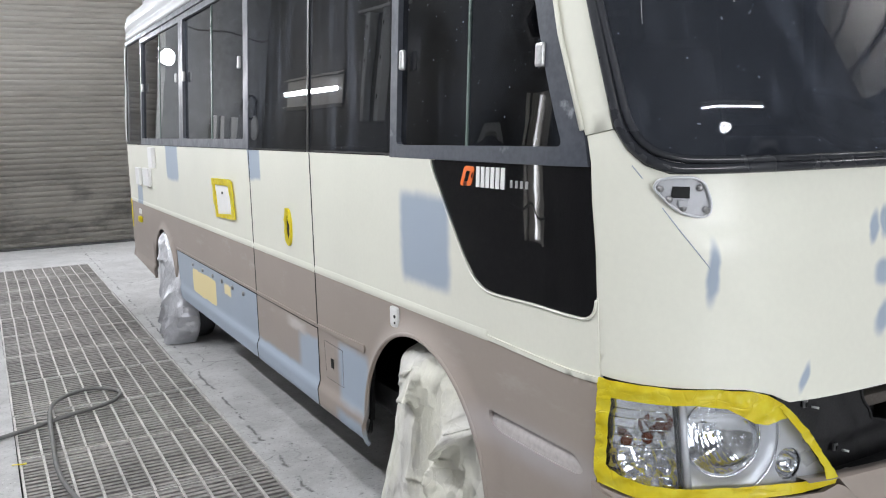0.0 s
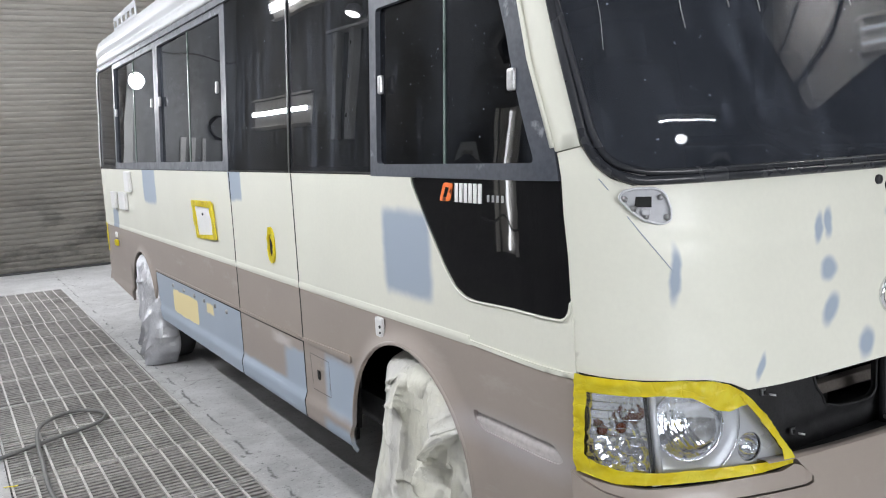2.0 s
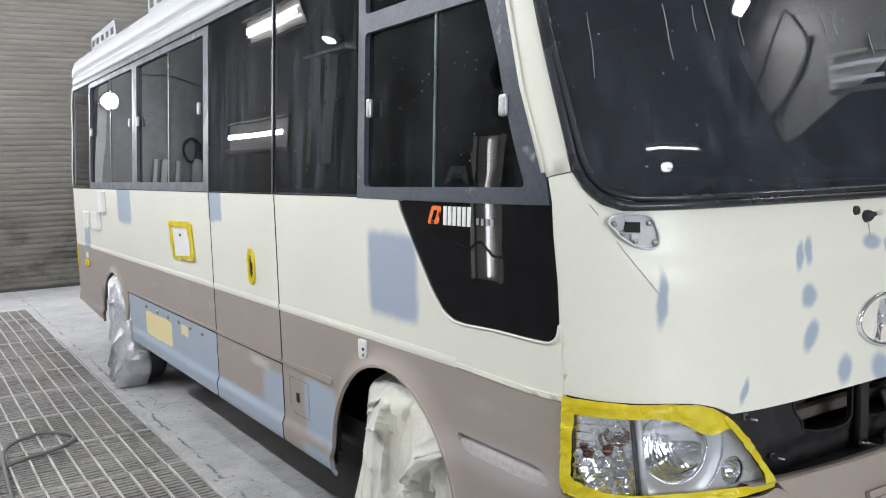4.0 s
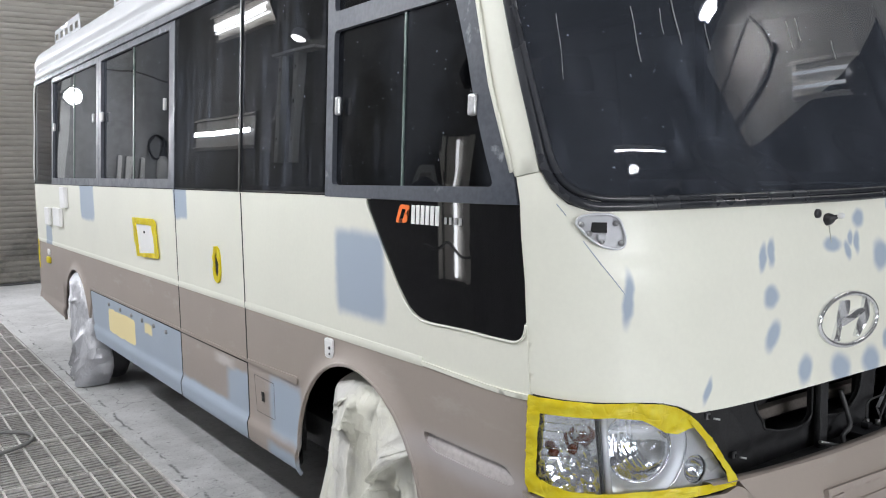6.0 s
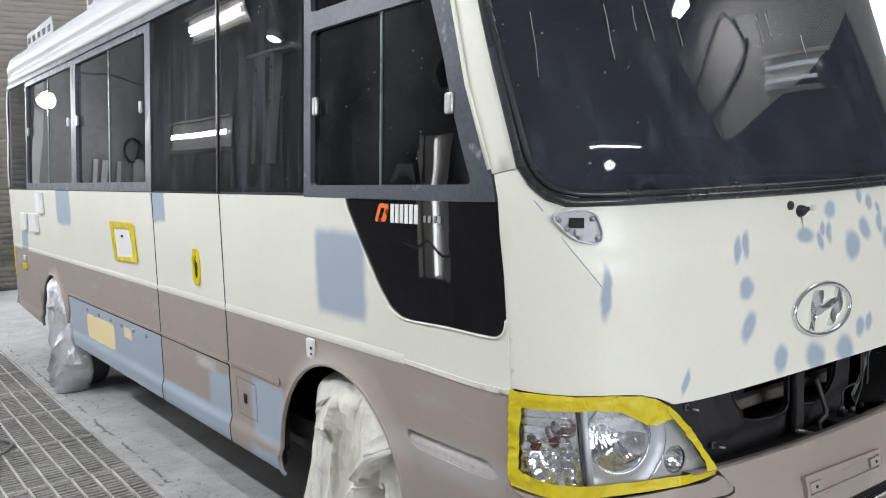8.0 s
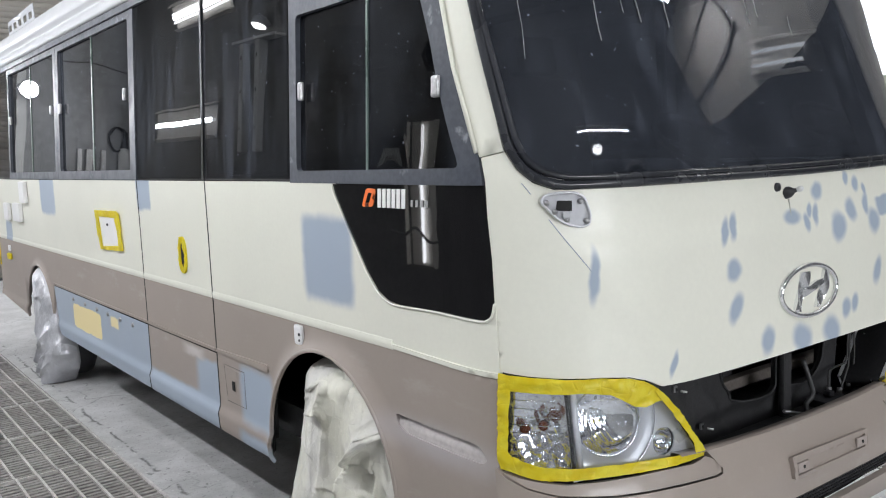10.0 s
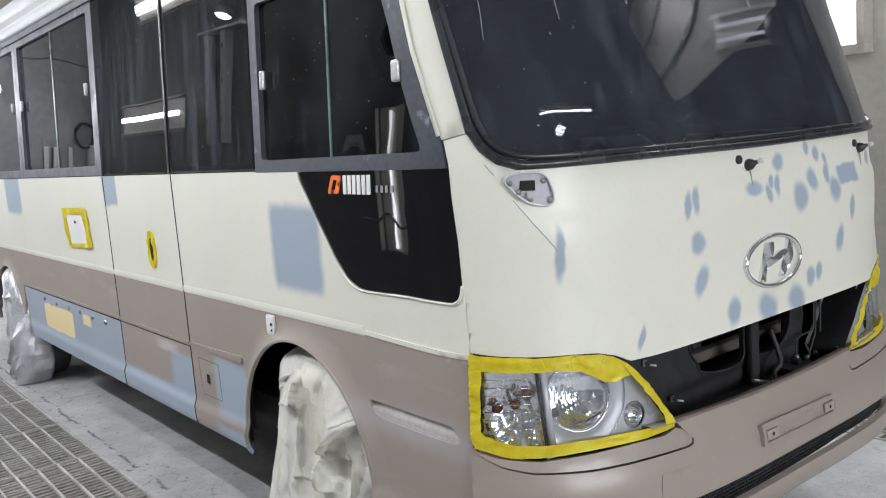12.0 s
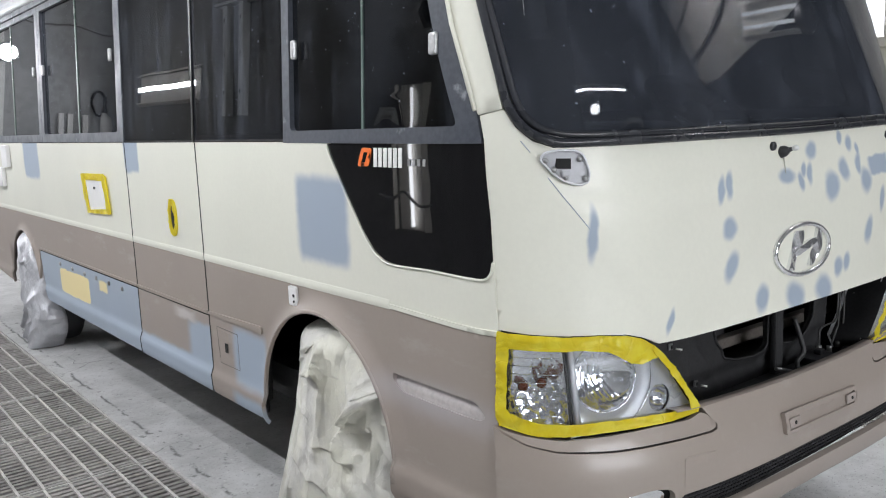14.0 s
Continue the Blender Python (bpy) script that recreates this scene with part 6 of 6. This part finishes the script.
def cover(name, label, material, left, right, top, x_out, x_in, seed, soft, folds, hollows, facet, rows=230, cols=250):
    """A sheet hung over a wheel: outlines y(z) of both edges, rounded across, with folds and crumples."""
    v = np.repeat(np.arange(rows + 1) / rows, cols + 1)
    a = np.tile(np.pi * np.arange(cols + 1) / cols, rows + 1)
    z = top * v
    yl, yr = np.interp(z, *zip(*left)), np.interp(z, *zip(*right))
    inner = np.interp(z, *zip(*x_in))
    cx, cs = np.sin(a), np.cos(a)
    ex, ey = np.abs(cx) ** 0.5, np.sign(cs) * np.abs(cs) ** 0.6
    y = (yl + yr) / 2 - ey * (yl - yr) / 2
    crown = np.maximum(0, (v - 0.90) / 0.10)
    x = inner + (x_out - inner) * ex * (1 - 0.35 * crown ** 2) - 0.05 * (1 - v) ** 2
    wave = np.array([noise.noise((p * 5 + seed, q * 1.6, 0.4)) for p, q in zip(y, z)])
    d = soft * wave + facet * (crumpled(y, z, seed, 0.16) - 0.4) + 0.45 * facet * (crumpled(y, z, seed + 7, 0.06) - 0.4)
    for f in folds:
        d += fold(y, z, *f)
    for f in hollows:
        d += hollow(y, z, *f)
    d *= ex ** 2 * np.minimum(1, (1 - v) * 10 + 0.15)
    nx, ny = -ex, -0.35 * ey * (1 - cx)
    ln = np.maximum(1e-6, np.hypot(nx, ny))
    FACES.append((x + nx / ln * d, y + ny / ln * d, z))
    bm = bmesh.new()
    vs = [bm.verts.new(q) for q in zip(x + nx / ln * d, y + ny / ln * d, z + 0.004)]
    grid = [vs[j * (cols + 1):(j + 1) * (cols + 1)] for j in range(rows + 1)]
    for k in (0.85, 0.6, 0.3):
        last = grid[rows]
        c = sum((q.co for q in last), Vector()) / len(last)
        xi = x_in[-1][1]
        grid.append([bm.verts.new(Vector((xi + (q.co.x - xi) * k, c.y + (q.co.y - c.y) * (0.45 + 0.5 * k), q.co.z + 0.035 * (1 - k * k)))) for q in last])
    for r0, r1 in zip(grid, grid[1:]):
        for i in range(cols):
            bm.faces.new((r0[i], r0[i + 1], r1[i + 1], r1[i])).smooth = True
    bmesh.ops.recalc_face_normals(bm, faces=bm.faces[:])
    bmesh.ops.solidify(bm, geom=bm.faces[:], thickness=0.003)
    return tagged(part(name, bm, material, None), label, "wheel cover", "wheel covers")


FOLDS_F = chain([(0.813, 0.539), (0.787, 0.571), (0.735, 0.616), (0.671, 0.656), (0.595, 0.690)], 0.045, 0.030) + chain([(0.758, 0.631), (0.684, 0.667), (0.631, 0.705)], 0.025, 0.016, 0.004)
FOLDS_F += [((0.755, 0.664), (0.656, 0.743), 0.03, 0.010, 0.004), ((0.70, 0.76), (0.64, 0.72), 0.03, 0.008, 0.004), ((1.12, 0.630), (0.990, 0.659), 0.05, 0.022, 0.005), ((0.996, 0.655), (0.966, 0.74), 0.05, 0.024, 0.005),
            ((1.125, 0.70), (1.00, 0.757), 0.03, 0.014, 0.004), ((1.15, 0.665), (1.09, 0.69), 0.02, 0.010, 0.004)]
FOLDS_F += chain([(1.01, 0.36), (1.0, 0.45), (0.985, 0.58), (0.955, 0.73)], 0.04, 0.018, 0.008) + chain([(0.85, 0.81), (0.805, 0.72), (0.788, 0.63)], 0.07, 0.020, 0.007) + chain([(0.834, 0.52), (0.875, 0.46), (0.85, 0.42), (0.80, 0.415)], 0.04, 0.028, 0.006)
FOLDS_F += chain([(1.274, 0.336), (1.118, 0.301), (0.936, 0.281)], 0.04, 0.014) + [((1.028, 0.407), (0.92, 0.425), 0.03, 0.010, 0.004), ((0.69, 0.40), (0.70, 0.53), 0.04, 0.018, 0.005), ((0.66, 0.50), (0.60, 0.45), 0.03, 0.010, 0.004),
            ((0.60, 0.48), (0.52, 0.55), 0.02, 0.009, 0.004), ((0.62, 0.43), (0.53, 0.49), 0.02, 0.009, 0.004), ((0.66, 0.60), (0.58, 0.62), 0.03, 0.008, 0.004), ((1.20, 0.52), (1.08, 0.49), 0.03, 0.010, 0.004), ((1.12, 0.56), (1.10, 0.44), 0.03, 0.010, 0.005)]
FOLDS_F += [((1.05, 0.05), (1.03, 0.38), 0.06, 0.022, 0.01), ((0.93, 0.05), (0.90, 0.36), 0.05, 0.02, 0.01), ((0.78, 0.05), (0.80, 0.36), 0.06, 0.025, 0.01), ((0.62, 0.05), (0.65, 0.38), 0.05, 0.02, 0.01), ((1.25, 0.05), (1.20, 0.30), 0.06, 0.02, 0.01)]
FOLDS_R = chain([(5.00, 0.74), (4.92, 0.64), (4.90, 0.56)], 0.05, 0.025, 0.006) + chain([(5.12, 0.585), (5.02, 0.575), (4.90, 0.60)], 0.04, 0.020) + chain([(5.10, 0.08), (4.98, 0.15), (4.84, 0.28), (4.76, 0.38)], 0.06, 0.036, 0.008)
FOLDS_R += chain([(5.02, 0.03), (4.92, 0.10), (4.82, 0.20)], 0.04, 0.030, 0.008) + [((4.98, 0.44), (4.88, 0.40), 0.04, 0.018, 0.005), ((5.08, 0.30), (5.02, 0.42), 0.05, 0.018, 0.008), ((4.88, 0.05), (4.76, 0.16), 0.04, 0.028, 0.006), ((4.84, 0.22), (4.80, 0.34), 0.04, 0.022, 0.006)]
LEFT_F = [(0.0, 1.50), (0.22, 1.42), (0.47, 1.32), (0.69, 1.25), (0.77, 1.215), (0.80, 1.17), (0.82, 1.10)]
RIGHT_F = [(0.0, 0.40), (0.30, 0.45), (0.46, 0.50), (0.64, 0.60), (0.75, 0.68), (0.82, 0.78)]
LEFT_R = [(0.0, 4.98), (0.10, 5.08), (0.23, 5.17), (0.48, 5.25), (0.70, 5.25), (0.77, 5.18)]
RIGHT_R = [(0.0, 4.82), (0.10, 4.72), (0.22, 4.66), (0.40, 4.68), (0.60, 4.76), (0.77, 4.94)]
front_cover = cover("wheel_cover", "off-white crumpled masking cover draped over the front wheel", M_cover, LEFT_F, RIGHT_F, 0.82, -1.04, [(0.0, -0.76), (0.82, -0.76)], 1.7, 0.010, FOLDS_F, [(0.765, 0.475, 0.06, 0.075, 0.034), (1.05, 0.60, 0.07, 0.03, 0.010)], 0.006)
cover("wheel_cover", "silver-grey crumpled sheet draped over the rear wheel", M_cover_rear, LEFT_R, RIGHT_R, 0.77, -1.05, [(0.0, -0.845), (0.15, -0.85), (0.30, -0.885), (0.45, -0.94), (0.60, -0.955), (0.77, -0.94)], 8.2, 0.008, FOLDS_R, [], 0.005)



def flap(owner, face, edge, up, lift, mat):
    """A loose lap of the sheet: it leaves the face along a line and stands off along its lower edge (y, z), curled under."""
    fx, fy, fz = FACES[face]
    bm = bmesh.new()
    rows_ = []
    line = smooth_line([(y, z, 0) for y, z in edge], 9)
    n = len(line) - 1
    for i, p in enumerate(line):
        k = math.sin(math.pi * i / n) ** 0.6
        jag = 0.004 * noise.noise((p.x * 35, p.y * 35, 2.0))
        row = []
        for f, h in ((1.0, -0.004), (0.75, 0.0), (0.5, 0.3), (0.25, 0.7), (0.05, 1.0), (-0.06, 0.95), (-0.09, 0.6), (-0.03, -0.1)):
            y, z = p.x + up[0] * f * k, p.y + up[1] * f * k
            x = fx[np.argmin((fy - y) ** 2 + (fz - z) ** 2 + (fx > -0.85) * 9)]
            row.append(bm.verts.new((x - 0.002 - max(-0.004, h * lift * k + jag * (h > 0.5)), y, z)))
        rows_.append(row)
    for r0, r1 in zip(rows_, rows_[1:]):
        for j in range(7):
            bm.faces.new((r0[j], r0[j + 1], r1[j + 1], r1[j])).smooth = True
    bmesh.ops.smooth_vert(bm, verts=bm.verts[:], factor=0.3, use_axis_x=True, use_axis_y=True, use_axis_z=True)
    bmesh.ops.recalc_face_normals(bm, faces=bm.faces[:])
    part("lap", bm, mat, owner)


for edge, rise, lift in (([(0.835, 0.520), (0.805, 0.548), (0.775, 0.582), (0.725, 0.622), (0.668, 0.655), (0.605, 0.685)], (0.02, 0.055), 0.030), ([(0.775, 0.626), (0.735, 0.644), (0.684, 0.668), (0.635, 0.702)], (0.015, 0.035), 0.013),
                         ([(1.105, 0.636), (1.07, 0.640), (1.04, 0.647), (0.995, 0.658)], (0.0, 0.05), 0.015), ([(1.08, 0.712), (1.06, 0.722), (1.03, 0.738), (1.0, 0.757)], (0.0, 0.03), 0.007), ([(0.84, 0.512), (0.78, 0.518), (0.71, 0.540)], (0.0, 0.03), 0.016)):
    flap(front_cover, 0, edge, rise, lift, M_cover)

# ---- floor things ----
for k, (g0, g1) in enumerate(GX):
    grating(g0, g1, k == 0)
hose_pts = [(-3.1, 3.15, 0.02), (-2.6, 3.25, 0.022), (-2.227, 3.34, 0.02), (-1.968, 3.46, 0.024), (-1.823, 3.55, 0.022), (-1.704, 3.60, 0.022), (-1.60, 3.68, 0.022), (-1.555, 3.78, 0.022), (-1.567, 3.87, 0.022), (-1.63, 3.95, 0.022), (-1.715, 3.98, 0.024), (-1.815, 3.90, 0.03), (-1.90, 3.75, 0.04), (-1.94, 3.53, 0.045), (-1.955, 3.10, 0.03), (-1.962, 2.80, 0.022), (-1.945, 2.55, 0.022), (-1.90, 2.30, 0.022), (-1.80, 1.9, 0.022), (-1.75, 1.2, 0.022)]
tagged(part("air_hose", tube([p - Vector((0, 0, 0.004)) for p in smooth_line(hose_pts, 8)], 0.0108, 10), M_hose, None), "grey rubber air hose lying in a loop on the grating", "hose")
tagged(part("tape_scrap", sheet([(-2.14, 2.95), (-2.08, 2.94), (-2.078, 2.955), (-2.135, 2.965)], step=0.02, thick=0.002, place=lambda a, b: Vector((a, b, 0.008 + 0.006 * noise.noise((a * 30, b * 30, 0)))), normal=lambda a, b: Vector((0, 0, 1))), M_tape, None), "torn scrap of yellow masking tape on the floor", "tape")
